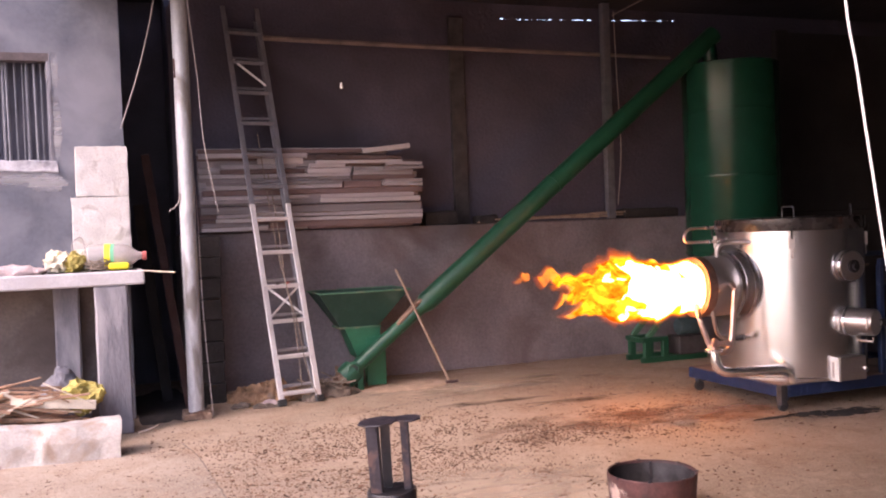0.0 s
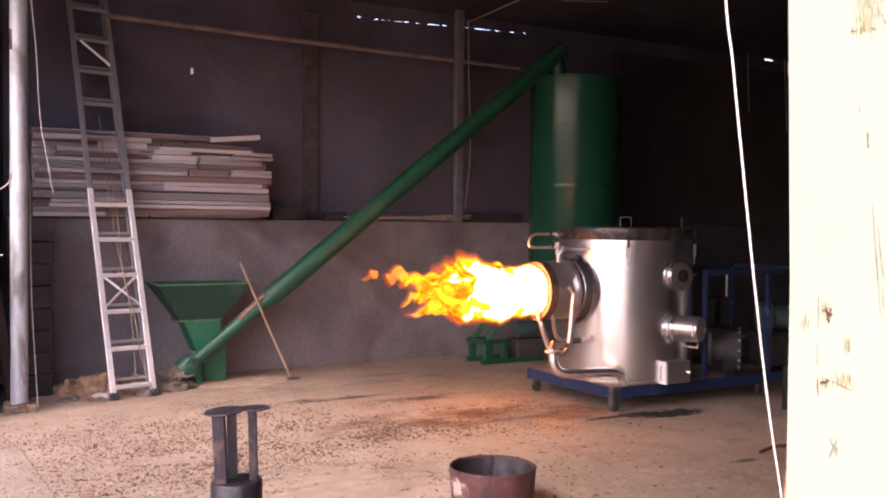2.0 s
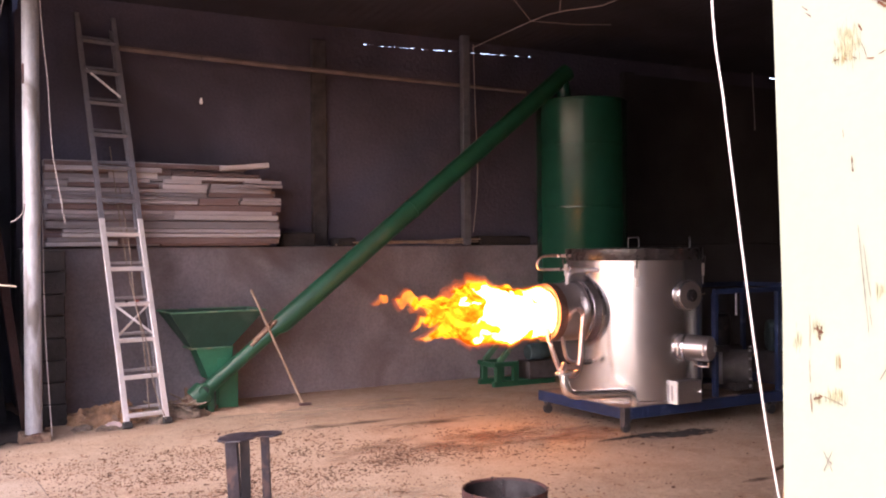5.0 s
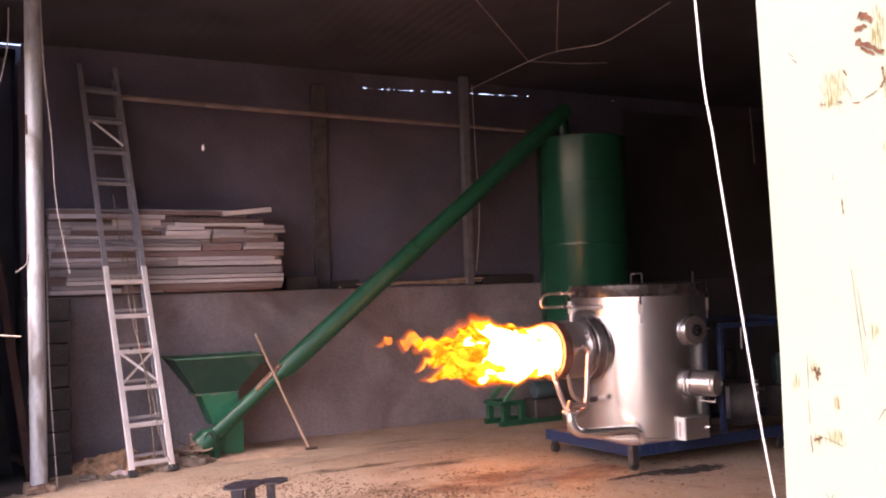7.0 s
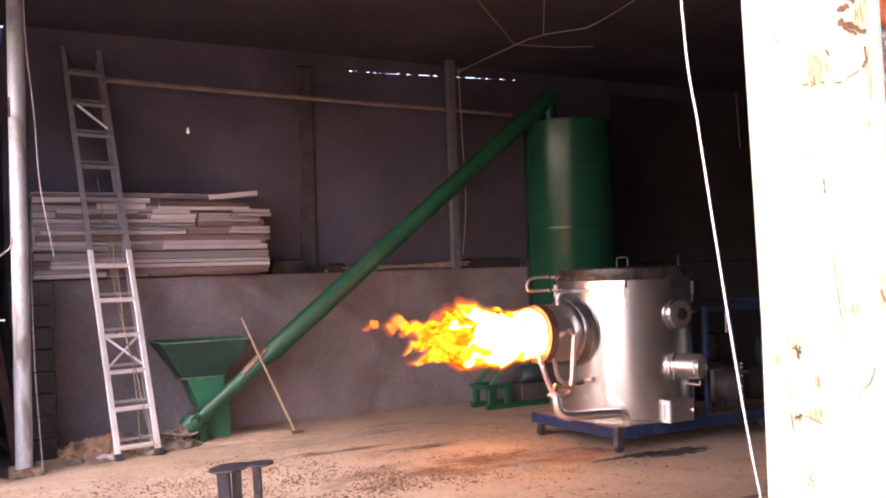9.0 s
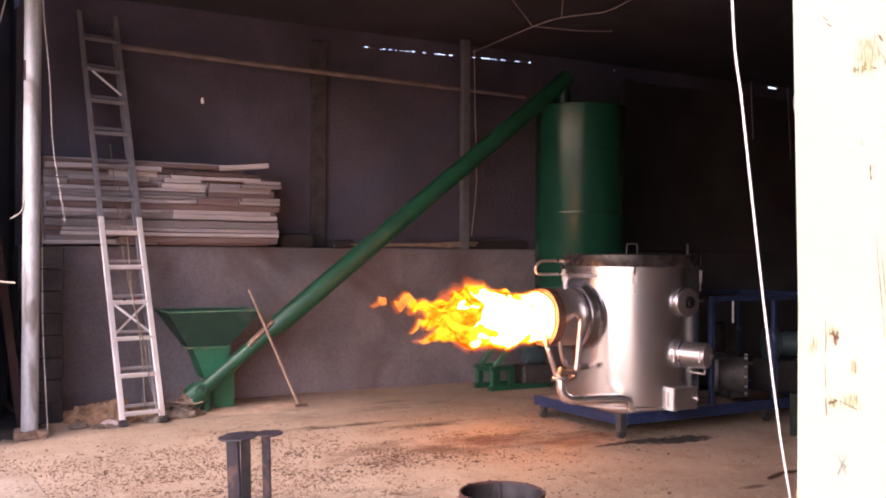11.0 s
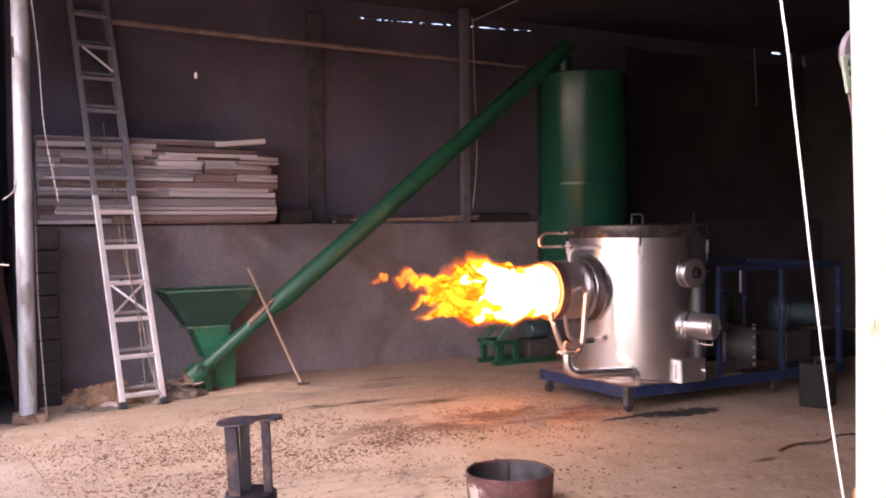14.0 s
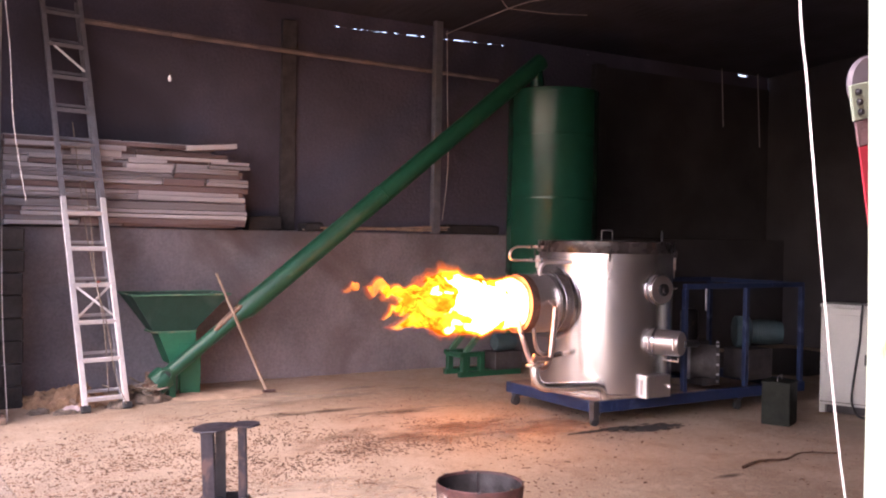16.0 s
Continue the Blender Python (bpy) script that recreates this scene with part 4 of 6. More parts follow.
def frustum(x0, x1, y0, y1, z0, X0, X1, Y0, Y1, z1, t=0.008):
    bm = bmesh.new()
    a = [(x0, y0, z0), (x1, y0, z0), (x1, y1, z0), (x0, y1, z0)]
    b = [(X0, Y0, z1), (X1, Y0, z1), (X1, Y1, z1), (X0, Y1, z1)]
    ai = [(x0 + t, y0 + t, z0), (x1 - t, y0 + t, z0), (x1 - t, y1 - t, z0), (x0 + t, y1 - t, z0)]
    bi = [(X0 + t, Y0 + t, z1), (X1 - t, Y0 + t, z1), (X1 - t, Y1 - t, z1), (X0 + t, Y1 - t, z1)]
    V = [[bm.verts.new(p) for p in q] for q in (a, b, bi, ai)]
    for u, w in ((0, 1), (1, 2), (2, 3), (3, 0)):
        for k in range(4):
            bm.faces.new((V[u][k], V[u][(k + 1) % 4], V[w][(k + 1) % 4], V[w][k]))
    return bm


part("bowl", frustum(3.83, 4.22, 9.14, 9.40, 0.612, 3.59, 4.51, 8.99, 9.52, 0.965), M_GREENBOWL, hopper)
for p0, p1 in (((3.58, 8.98, 0.965), (4.52, 8.98, 0.965)), ((3.58, 9.53, 0.965), (4.52, 9.53, 0.965)), ((3.59, 8.98, 0.965), (3.59, 9.53, 0.965)), ((4.51, 8.98, 0.965), (4.51, 9.53, 0.965))):
    part("rim_bar", bar(p0, p1, 0.016, 0.018, bevel=0.003), M_GREENDUST, hopper)
part("collar", box(3.81, 4.24, 9.12, 9.42, 0.596, 0.614, 0.003), M_GREENDUST, hopper)
part("chute", frustum(3.99, 4.22, 9.13, 9.41, 0.30, 3.87, 4.23, 9.13, 9.41, 0.595), M_GREENLEG, hopper)
part("leg_panel", box(4.075, 4.275, 9.115, 9.127, 0, 0.50, 0.002), M_GREENLEG, hopper)
part("leg_panel", box(4.075, 4.275, 9.40, 9.41, 0, 0.50, 0.002), M_GREENLEG, hopper)
part("leg_panel", box(4.02, 4.06, 9.13, 9.14, 0.0, 0.35, 0.002), M_DARKSTEEL, hopper)

A0, A1 = Vector((3.885, 9.0, 0.190)), Vector((8.27, 9.05, 3.63))
AD = (A1 - A0).normalized()
auger = thing("screw_conveyor", (3.9, 9.0, 0), "long green inclined screw conveyor tube up to the silo", "conveyor")
part("tube", lathe([(0, 0.0), (0.066, 0.0), (0.068, 0.93), (0.102, 1.02), (0.102, (A1 - A0).length), (0, (A1 - A0).length)], A0, AD, n=28), M_GREEN, auger, smooth=True)
for s in (0.02, 2.9):
    part("flange", lathe([(0.05, s), (0.10 + 0.012 * (s > 0.5), s), (0.10 + 0.012 * (s > 0.5), s + 0.02), (0.05, s + 0.02)], A0, AD, n=28, closed=True), M_GREEN, auger)
part("dust_cover", bar(A0 + AD * 0.60 + Vector((0, -0.02, 0.060)), A0 + AD * 0.96 + Vector((-0.02, -0.02, 0.075)), 0.10, 0.03, (0, 0, 1), 0.010), M_TRASHDUST, auger, "dust-caked rust-brown cover plate")
# solid black disc stands for the darkness inside the tube end
part("end_bearing", lathe([(0, -0.05), (0.088, -0.05), (0.088, 0.0), (0, 0.0)], A0, AD, n=20), M_INSIDE, auger, "black disc standing for the dark in the open tube end")
part("end_ring", lathe([(0.088, -0.10), (0.115, -0.10), (0.115, 0.03), (0.088, 0.03)], A0, AD, n=28, closed=True), M_GREEN, auger, smooth=False)
part("bearing_tube", rough(cyl(A0 - AD * 0.20 + Vector((0, 0, 0.02)), A0 - AD * 0.101 + Vector((0, 0, 0.02)), 0.072, n=20, bevel=0.006), 0.006, 22, 2), M_TRASHDUST, auger, "dust-caked bearing tube")
part("bearing_lug", bar(A0 - AD * 0.16 + Vector((-0.02, 0, 0.09)), A0 - AD * 0.13 + Vector((-0.05, 0, 0.15)), 0.03, 0.02, (0, 1, 0), 0.003), M_TRASHDUST, auger)
part("inlet_stub", lathe([(0.040, 0.0), (0.058, 0.0), (0.058, 0.10), (0.052, 0.105), (0.040, 0.105)], (3.90, 8.99, 0.235), (-0.15, -1, -0.05), n=24, closed=True), M_GREEN, auger, smooth=True)
# solid black disc stands for the darkness inside the stub
part("stub_hole", cyl((3.895, 8.95, 0.233), (3.888, 8.90, 0.230), 0.041, n=20), M_INSIDE, auger, "black disc standing for the dark in the open stub")
part("outlet", cyl((8.17, 9.05, 3.62), (8.24, 9.05, 3.24), 0.085, n=20), M_GREENSILO, auger)
part("support_foot", box(3.93, 3.99, 8.94, 9.06, 0, 0.24, 0.004), M_GREEN, auger)

hoe = thing("long_handled_hoe", (4.93, 9.0, 0), "wooden-handled hoe leaning on the hopper", "hoe")
part("handle", cyl((4.865, 8.92, 0.03), (4.365, 8.96, 1.17), 0.015, 0.012, n=10), M_WOODSTICK, hoe)
part("blade", bar((4.83, 8.92, 0.012), (4.95, 8.88, 0.02), 0.10, 0.012, bevel=0.002), M_RUST, hoe)

# ---- silo ----
silo = thing("storage_silo", (8.47, 9.05, 0), "tall green steel cylinder silo", "silo")
part("shell", lathe([(0, 3.22), (0.525, 3.285), (0.535, 3.28), (0.535, 1.15), (0.18, 0.62), (0, 0.62)], (8.47, 9.05, 0), n=56), M_GREENSILO, silo, smooth=True)
for z in (3.265, 2.75, 2.02, 1.16):
    part("hoop", lathe([(0.5355, z - 0.015), (0.5405, z - 0.012), (0.5405, z + 0.012), (0.5355, z + 0.015)], (8.47, 9.05, 0), n=56), M_GREENSILO, silo)
for a in (45, 135, 225, 315):
    cx, cy = 8.47 + 0.49 * math.cos(radians(a)), 9.05 + 0.49 * math.sin(radians(a))
    part("leg", box(cx - 0.03, cx + 0.03, cy - 0.03, cy + 0.03, 0, 1.3, 0.004), M_GREEN, silo)

stand = thing("inclined_feeder", (7.45, 9.1, 0), "green angle-iron feeder stand with small motor", "feeder")
for yy in (8.93, 9.23):
    part("foot_rail", bar((7.12, yy, 0.03), (7.95, yy, 0.03), 0.06, 0.06, bevel=0.004), M_GREEN, stand)
    part("upright", box(7.15, 7.22, yy - 0.03, yy + 0.03, 0.05, 0.26, 0.004), M_GREEN, stand)
    part("top_rail", bar((7.12, yy, 0.25), (7.45, yy, 0.25), 0.06, 0.05, bevel=0.004), M_GREEN, stand)
    part("upright", box(7.38, 7.45, yy - 0.03, yy + 0.03, 0.05, 0.26, 0.004), M_GREEN, stand)
    part("slope_rail", bar((7.20, yy, 0.27), (7.85, yy, 0.95), 0.06, 0.05, (0, 1, 0), 0.004), M_GREENDUST, stand)
part("cross_bar", bar((7.15, 8.93, 0.24), (7.15, 9.23, 0.24), 0.05, 0.05, bevel=0.004), M_GREEN, stand)
part("motor", lathe([(0, 0), (0.08, 0.0), (0.095, 0.02), (0.095, 0.24), (0.07, 0.28), (0, 0.28)], (7.62, 8.98, 0.36), (1, 0, 0), n=20), M_MOTOR, stand, "blue-grey electric motor", smooth=True)
part("motor_base", box(7.58, 7.95, 8.88, 9.12, 0.06, 0.26, 0.006), M_DARKSTEEL, stand)

# ---- wall post, pole, lamp, wires ----
solo("wall_post", box(7.23, 7.33, 9.72, 9.80, 1.592, 4.10, 0.006), M_WINBAR, "sooty grey square steel post on the ledge", "post")
solo("long_pole", tube([(3.30, 9.80, 3.58), (4.6, 9.81, 3.552), (6.0, 9.80, 3.527), (7.3, 9.81, 3.512), (8.2, 9.82, 3.50)], 0.027, 10, 3, taper=0.020), M_BAMBOO, "long bamboo pole slung along the wall", "pole")
bulb = thing("hanging_bulb", (3.77, 8.5, 2.88), "small white bulb hanging on a cord", "lamp")
part("cord", tube([(3.77, 8.5, 2.93), (3.78, 8.5, 3.4), (3.80, 8.5, roof_z(8.5) + 0.05)], 0.0016, 5), M_DARKSTEEL, bulb)
part("glass", lathe([(0, 2.872), (0.012, 2.876), (0.016, 2.892), (0.012, 2.912), (0.008, 2.93), (0, 2.93)], (3.77, 8.5, 0), n=14), M_LAMP, bulb, smooth=True)


def wire(pts, label, r=0.006, mat=None, cat="wire", curve=4):
    return solo("wire", tube(pts, r, 6, curve), mat or M_CABLE, label, cat)


wire([(7.37, 9.74, 1.75), (7.43, 9.73, 2.4), (7.40, 9.72, 3.2), (7.38, 9.72, 4.0)], "thin cable hanging beside the wall post")
wire([(7.35, 9.70, 3.95), (7.03, 8.0, 3.87), (7.25, 7.8, 3.95), (7.45, 7.6, 3.97), (7.62, 7.4, 4.01), (8.1, 7.0, 4.35)], "slack grey wire from the wall post to the roof", 0.006, curve=3)
wire([(7.03, 8.0, 3.875), (5.94, 7.2, 4.15), (5.83, 7.1, 4.34)], "thin grey wire under the roof", 0.005, curve=0)
wire([(7.25, 7.8, 3.955), (6.70, 7.0, 4.19), (6.62, 6.9, 4.36)], "thin upright grey wire under the roof", 0.005, curve=0)
wire([(7.03, 8.0, 3.875), (7.6, 8.0, 3.90), (8.07, 8.0, 3.95)], "thin level grey wire under the roof", 0.005, curve=0)
wire([(12.27, 9.9, 4.1), (12.32, 9.9, 3.25)], "thin cable hanging by the dark wall", 0.008, curve=0)
wire([(13.05, 9.9, 4.1), (13.13, 9.9, 3.0)], "thin cable hanging by the dark wall", 0.008, curve=0)
wire([(2.17, 8.5, 4.0), (2.15, 8.5, 3.62), (2.01, 8.5, 3.04), (1.84, 8.66, 2.53)], "slack grey cord from roof to house wall", 0.006)
wire([(2.40, 8.36, 4.1), (2.42, 8.36, 3.5), (2.47, 8.36, 2.95), (2.50, 8.36, 2.4), (2.57, 8.36, 1.95), (2.60, 8.36, 1.78)], "grey cable hanging beside the steel post", 0.0055)
wire([(2.41, 8.47, 2.2), (2.43, 8.46, 1.8), (2.44, 8.42, 0.9), (2.48, 8.36, 0.02)], "thin cable running down the steel post", 0.004)
wire([(2.20, 8.5, 1.80), (2.27, 8.42, 1.86), (2.29, 8.40, 1.95)], "knotted cord end on the post", 0.006)

rng = random.Random(8)
for k in range(9):
    x0 = rng.uniform(5.5, 7.0)
    L = rng.uniform(0.4, 1.3)
    z = 1.605 + 0.012 * (k % 4)
    solo("dry_cane", tube([(x0, rng.uniform(9.72, 9.85), z), (x0 + L / 2, 9.76, z + rng.uniform(0.0, 0.03)), (x0 + L, rng.uniform(9.72, 9.9), z + rng.uniform(0, 0.03))], 0.009, 6, 3),
         M_WOODSTICK, "dry cane lying on the wall ledge", "cane", "canes on the ledge")
for x0, x1, z1 in ((4.98, 5.35, 1.74), (5.62, 5.85, 1.68), (7.45, 8.2, 1.70)):
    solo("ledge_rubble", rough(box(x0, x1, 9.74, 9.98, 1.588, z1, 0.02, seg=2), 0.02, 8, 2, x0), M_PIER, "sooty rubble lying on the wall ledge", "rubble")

# ---- burner on its cart ----
BC = Vector((7.2, 6.65, 0))
cart = thing("burner_cart", (7.8, 6.7, 0), "blue painted steel cart frame on casters", "cart")
CX0, CX1, CY0, CY1 = 6.62, 9.3, 6.10, 7.34
for p0, p1 in (((CX0, CY0 + 0.03, 0.165), (CX1, CY0 + 0.03, 0.165)), ((CX0, CY1 - 0.03, 0.165), (CX1, CY1 - 0.03, 0.165))):
    part("side_rail", bar(p0, p1, 0.06, 0.095, (0, 0, 1), 0.004), M_BLUE, cart)
for xx in (CX0 + 0.03, 7.9, CX1 - 0.03):
    part("cross_rail", bar((xx, CY0 + 0.062, 0.165), (xx, CY1 - 0.062, 0.165), 0.06, 0.092, (0, 0, 1), 0.004), M_BLUE, cart)
part("deck", box(CX0 + 0.02, 7.95, CY0 + 0.02, CY1 - 0.02, 0.2135, 0.2195), M_CARTTOP, cart, "rusty deck plate")
for cx, cy in ((6.69, 6.16), (6.69, 7.27), (8.42, 6.16), (8.42, 7.27), (9.2, 6.16), (9.2, 7.27)):
    cas = part("caster", box(cx - 0.035, cx + 0.035, cy - 0.03, cy + 0.03, 0.085, 0.117, 0.004), M_DARKSTEEL, cart)
    part("wheel", cyl((cx - 0.01, cy - 0.02, 0.045), (cx - 0.01, cy + 0.02, 0.045), 0.045, n=20, bevel=0.006), M_RUBBER, cas)
part("corner_post", box(CX0 - 0.004, CX0 + 0.06, CY0 - 0.004, CY0 + 0.055, 0.06, 0.216, 0.003), M_DARKSTEEL, cart)
for xx, yy in ((7.69, CY0 + 0.04), (8.485, CY0 + 0.04), (9.27, CY0 + 0.04), (8.45, CY1 - 0.04), (9.27, CY1 - 0.04), (7.95, CY1 - 0.04)):
    part("upright", box(xx - 0.022, xx + 0.022, yy - 0.022, yy + 0.022, 0.213, 1.128, 0.003), M_BLUE, cart)
for p0, p1 in (((7.68, CY0 + 0.04, 1.150), (9.29, CY0 + 0.04, 1.150)), ((7.93, CY1 - 0.04, 1.150), (9.29, CY1 - 0.04, 1.150)), ((9.27, CY0 + 0.065, 1.150), (9.27, CY1 - 0.065, 1.150))):
    part("top_rail", bar(p0, p1, 0.044, 0.044, (0, 0, 1), 0.003), M_BLUE, cart)
part("hanging_rod", cyl((7.965, CY0 + 0.05, 1.128), (7.965, CY0 + 0.05, 0.93), 0.009, n=8), M_GALV, cart)

burner = thing("biomass_burner", (7.2, 6.65, 0.22), "stainless steel cylindrical biomass burner with side nozzle", "burner")
R = 0.60
part("body", lathe([(0, 0.2205), (R + 0.008, 0.2205), (R + 0.008, 0.245), (R, 0.25), (R, 1.435), (0, 1.435)], BC, n=96), M_STEEL, burner, smooth=True)
lid = part("lid", lathe([(R - 0.02, 1.436), (R + 0.010, 1.437), (R + 0.013, 1.443), (R + 0.011, 1.525), (R + 0.014, 1.528), (R + 0.014, 1.536), (R - 0.02, 1.540), (R - 0.30, 1.548), (0, 1.552)], BC, n=72), M_BLACKRIM, burner, "tar-blackened lid", smooth=True)
for a in (230, 320):
    u = Vector((math.cos(radians(a)), math.sin(radians(a)), 0))
    s = Vector((-u.y, u.x, 0))
    c = BC + u * (R - 0.10) + Vector((0, 0, 1.546))
    part("lifting_lug", tube([c - s * 0.045, c - s * 0.045 + Vector((0, 0, 0.07)), c - s * 0.03 + Vector((0, 0, 0.085)), c + s * 0.03 + Vector((0, 0, 0.085)), c + s * 0.045 + Vector((0, 0, 0.07)), c + s * 0.045], 0.010, 8, 3), M_IRON, lid)
for a in (232, 322, 142):
    u = Vector((math.cos(radians(a)), math.sin(radians(a)), 0))
    s = Vector((-u.y, u.x, 0))
    c = BC + u * (R + 0.012)
    cl = part("clasp", bar(c + Vector((0, 0, 1.29)), c + Vector((0, 0, 1.40)), 0.045, 0.026, u, 0.003), M_STEELDULL, burner)
    part("clasp_hook", tube([c + u * 0.012 + Vector((0, 0, 1.37)), c + u * 0.025 + Vector((0, 0, 1.44)), c + u * 0.015 + Vector((0, 0, 1.475)), c + u * 0.02 + s * 0.02 + Vector((0, 0, 1.46))], 0.008, 6, 3), M_IRON, cl)
    part("clasp_tongue", bar(c + Vector((0, 0, 1.215)), c + Vector((0, 0, 1.29)), 0.018, 0.006, u), M_STEELDULL, cl)
u = Vector((math.cos(radians(-25)), math.sin(radians(-25)), 0))
part("side_handle", tube([BC + u * R + Vector((0, 0, 1.40)), BC + u * (R + 0.05) + Vector((0, 0, 1.37)), BC + u * (R + 0.05) + Vector((0, 0, 1.27)), BC + u * R + Vector((0, 0, 1.24))], 0.009, 8, 3), M_IRON, burner)

# nozzle on the -x side
NZ, NY = 0.995, 6.65
nozzle = part("nozzle", lathe([(0.215, 0.33), (0.245, 0.33), (0.25, 0.30), (0.25, 0.02), (0.235, -0.01), (0.205, -0.01), (0.195, 0.30)], (6.58, NY, NZ), (-1, 0, 0), n=48, closed=True), M_STEELDULL, burner, smooth=True)
part("mouth_ring", lathe([(0.200, 0.30), (0.252, 0.30), (0.256, 0.345), (0.250, 0.375), (0.215, 0.375), (0.200, 0.345)], (6.58, NY, NZ), (-1, 0, 0), n=48, closed=True), M_BURNT, nozzle, "heat-reddened mouth ring", smooth=True)
part("flange", lathe([(0.20, -0.04), (0.31, -0.04), (0.315, -0.03), (0.315, 0.0), (0.31, 0.008), (0.20, 0.008)], (6.60, NY, NZ), (-1, 0, 0), n=56, closed=True), M_STEEL, nozzle, smooth=True)
part("collar_ring", lathe([(0.25, 0.07), (0.285, 0.07), (0.288, 0.08), (0.288, 0.10), (0.285, 0.11), (0.25, 0.11)], (6.60, NY, NZ), (-1, 0, 0), n=56, closed=True), M_STEEL, nozzle, smooth=True)
part("neck", lathe([(0.0, -0.25), (0.30, -0.25), (0.30, -0.02), (0.0, -0.02)], (6.60, NY, NZ), (-1, 0, 0), n=48), M_STEELDULL, nozzle, smooth=True)
# pipework
part("air_pipe", tube([(6.07, 6.19, 0.53), (6.072, 6.18, 0.44), (6.095, 6.17, 0.39), (6.15, 6.165, 0.362), (6.24, 6.16, 0.354), (6.45, 6.15, 0.345), (6.63, 6.14, 0.337), (6.70, 6.135, 0.322), (6.737, 6.13, 0.285), (6.745, 6.13, 0.222)], 0.040, 14, 4), M_STEELPIPE, burner, smooth=True)
part("pipe_collar", cyl((6.07, 6.2, 0.52), (6.07, 6.2, 0.545), 0.07, n=20, bevel=0.003), M_STEELPIPE, burner)
part("air_pipe", tube([(6.40, 6.42, 1.03), (6.37, 6.33, 1.01), (6.355, 6.3, 0.95), (6.34, 6.3, 0.80), (6.305, 6.28, 0.62), (6.27, 6.27, 0.53), (6.20, 6.26, 0.50), (6.11, 6.27, 0.53), (6.06, 6.28, 0.63), (6.03, 6.32, 0.78), (6.10, 6.45, 0.86)], 0.022, 12, 4), M_COPPERY, burner, smooth=True)
part("cross_pipe", cyl((6.09, 6.25, 0.575), (6.26, 6.25, 0.57), 0.023, n=14), M_COPPERY, burner, smooth=True)
part("riser", cyl((6.075, 6.22, 0.54), (6.13, 6.26, 0.60), 0.025, n=14), M_COPPERY, burner, smooth=True)
part("thin_pipe", tube([(6.29, 6.5, 0.80), (6.305, 6.5, 0.70), (6.33, 6.5, 0.62), (6.39, 6.5, 0.575), (6.47, 6.5, 0.57), (6.62, 6.5, 0.57)], 0.017, 10, 4), M_STEELDULL, burner, smooth=True)
part("cock", cyl((6.48, 6.46, 0.57), (6.52, 6.40, 0.585), 0.022, n=10), M_IRON, burner)
part("gauge_pipe", tube([(6.63, 6.80, 1.478), (6.40, 6.77, 1.48), (6.27, 6.75, 1.475), (6.215, 6.75, 1.43), (6.22, 6.75, 1.375), (6.30, 6.76, 1.362), (6.62, 6.80, 1.362)], 0.012, 10, 4), M_COPPERY, burner, smooth=True)
for xx, z in ((6.44, 1.48), (6.52, 1.479), (6.46, 1.362), (6.55, 1.362)):
    part("pipe_nut", cyl((xx, 6.778, z), (xx + 0.03, 6.78, z), 0.020, n=6), M_STEELPIPE, burner)
part("elbow_pipe", tube([(6.42, 6.60, 1.21), (6.425, 6.60, 1.30), (6.46, 6.58, 1.345), (6.54, 6.54, 1.355), (6.68, 6.42, 1.352)], 0.018, 10, 4), M_STEELDULL, burner, smooth=True)

# fittings on the front
PD = Vector((-0.02, -1, 0)).normalized()
port = part("sight_port", lathe([(0, -0.12), (0.122, -0.12), (0.122, 0.06), (0.116, 0.075), (0.05, 0.080), (0, 0.080)], (7.270, 6.072, 1.135), PD, n=36), M_STEELDULL, burner, smooth=True)
part("port_rim", lathe([(0.105, 0.045), (0.128, 0.045), (0.131, 0.05), (0.131, 0.065), (0.126, 0.07), (0.105, 0.07)], (7.270, 6.072, 1.135), PD, n=36, closed=True), M_STEEL, port, smooth=True)
part("port_hub", lathe([(0, 0.07), (0.052, 0.07), (0.052, 0.10), (0.03, 0.105), (0.028, 0.125), (0, 0.125)], (7.270, 6.072, 1.135), PD, n=24), M_IRON, port, smooth=True)
part("port_latch", cyl((7.375, 6.005, 1.140), (7.43, 5.995, 1.145), 0.008, n=8), M_STEELPIPE, port)
GD = Vector((0.36, -0.93, 0.0)).normalized()
GP = Vector((7.215, 6.13, 0.69))
ign = part("igniter_housing", lathe([(0, -0.10), (0.108, -0.10), (0.108, 0.30), (0.098, 0.325), (0.04, 0.345), (0, 0.35)], GP, GD, n=36), M_STEELDULL, burner, smooth=True)
for s in (0.02, 0.10):
    part("housing_band", lathe([(0.108, s), (0.122, s), (0.122, s + 0.022), (0.108, s + 0.022)], GP, GD, n=36, closed=True), M_STEEL, ign, smooth=True)
gs = Vector((-GD.y, GD.x, 0))
part("housing_handle", tube([GP + GD * 0.18 + Vector((0, 0, -0.10)) - gs * 0.03, GP + GD * 0.18 + Vector((0, 0, -0.145)) - gs * 0.03, GP + GD * 0.31 + Vector((0, 0, -0.150)) - gs * 0.03, GP + GD * 0.31 + Vector((0, 0, -0.115)) - gs * 0.03], 0.008, 8), M_STEELPIPE, ign)
part("housing_lug", bar(GP + GD * 0.30 - gs * 0.105 + Vector((0, 0, -0.05)), GP + GD * 0.30 - gs * 0.105 + Vector((0, 0, 0.05)), 0.03, 0.012, GD, 0.002), M_STEELPIPE, ign)
part("housing_lug", bar(GP + GD * 0.08 - gs * 0.12 + Vector((0, 0, -0.06)), GP + GD * 0.08 - gs * 0.12 + Vector((0, 0, 0.05)), 0.026, 0.012, GD, 0.002), M_STEELPIPE, ign)
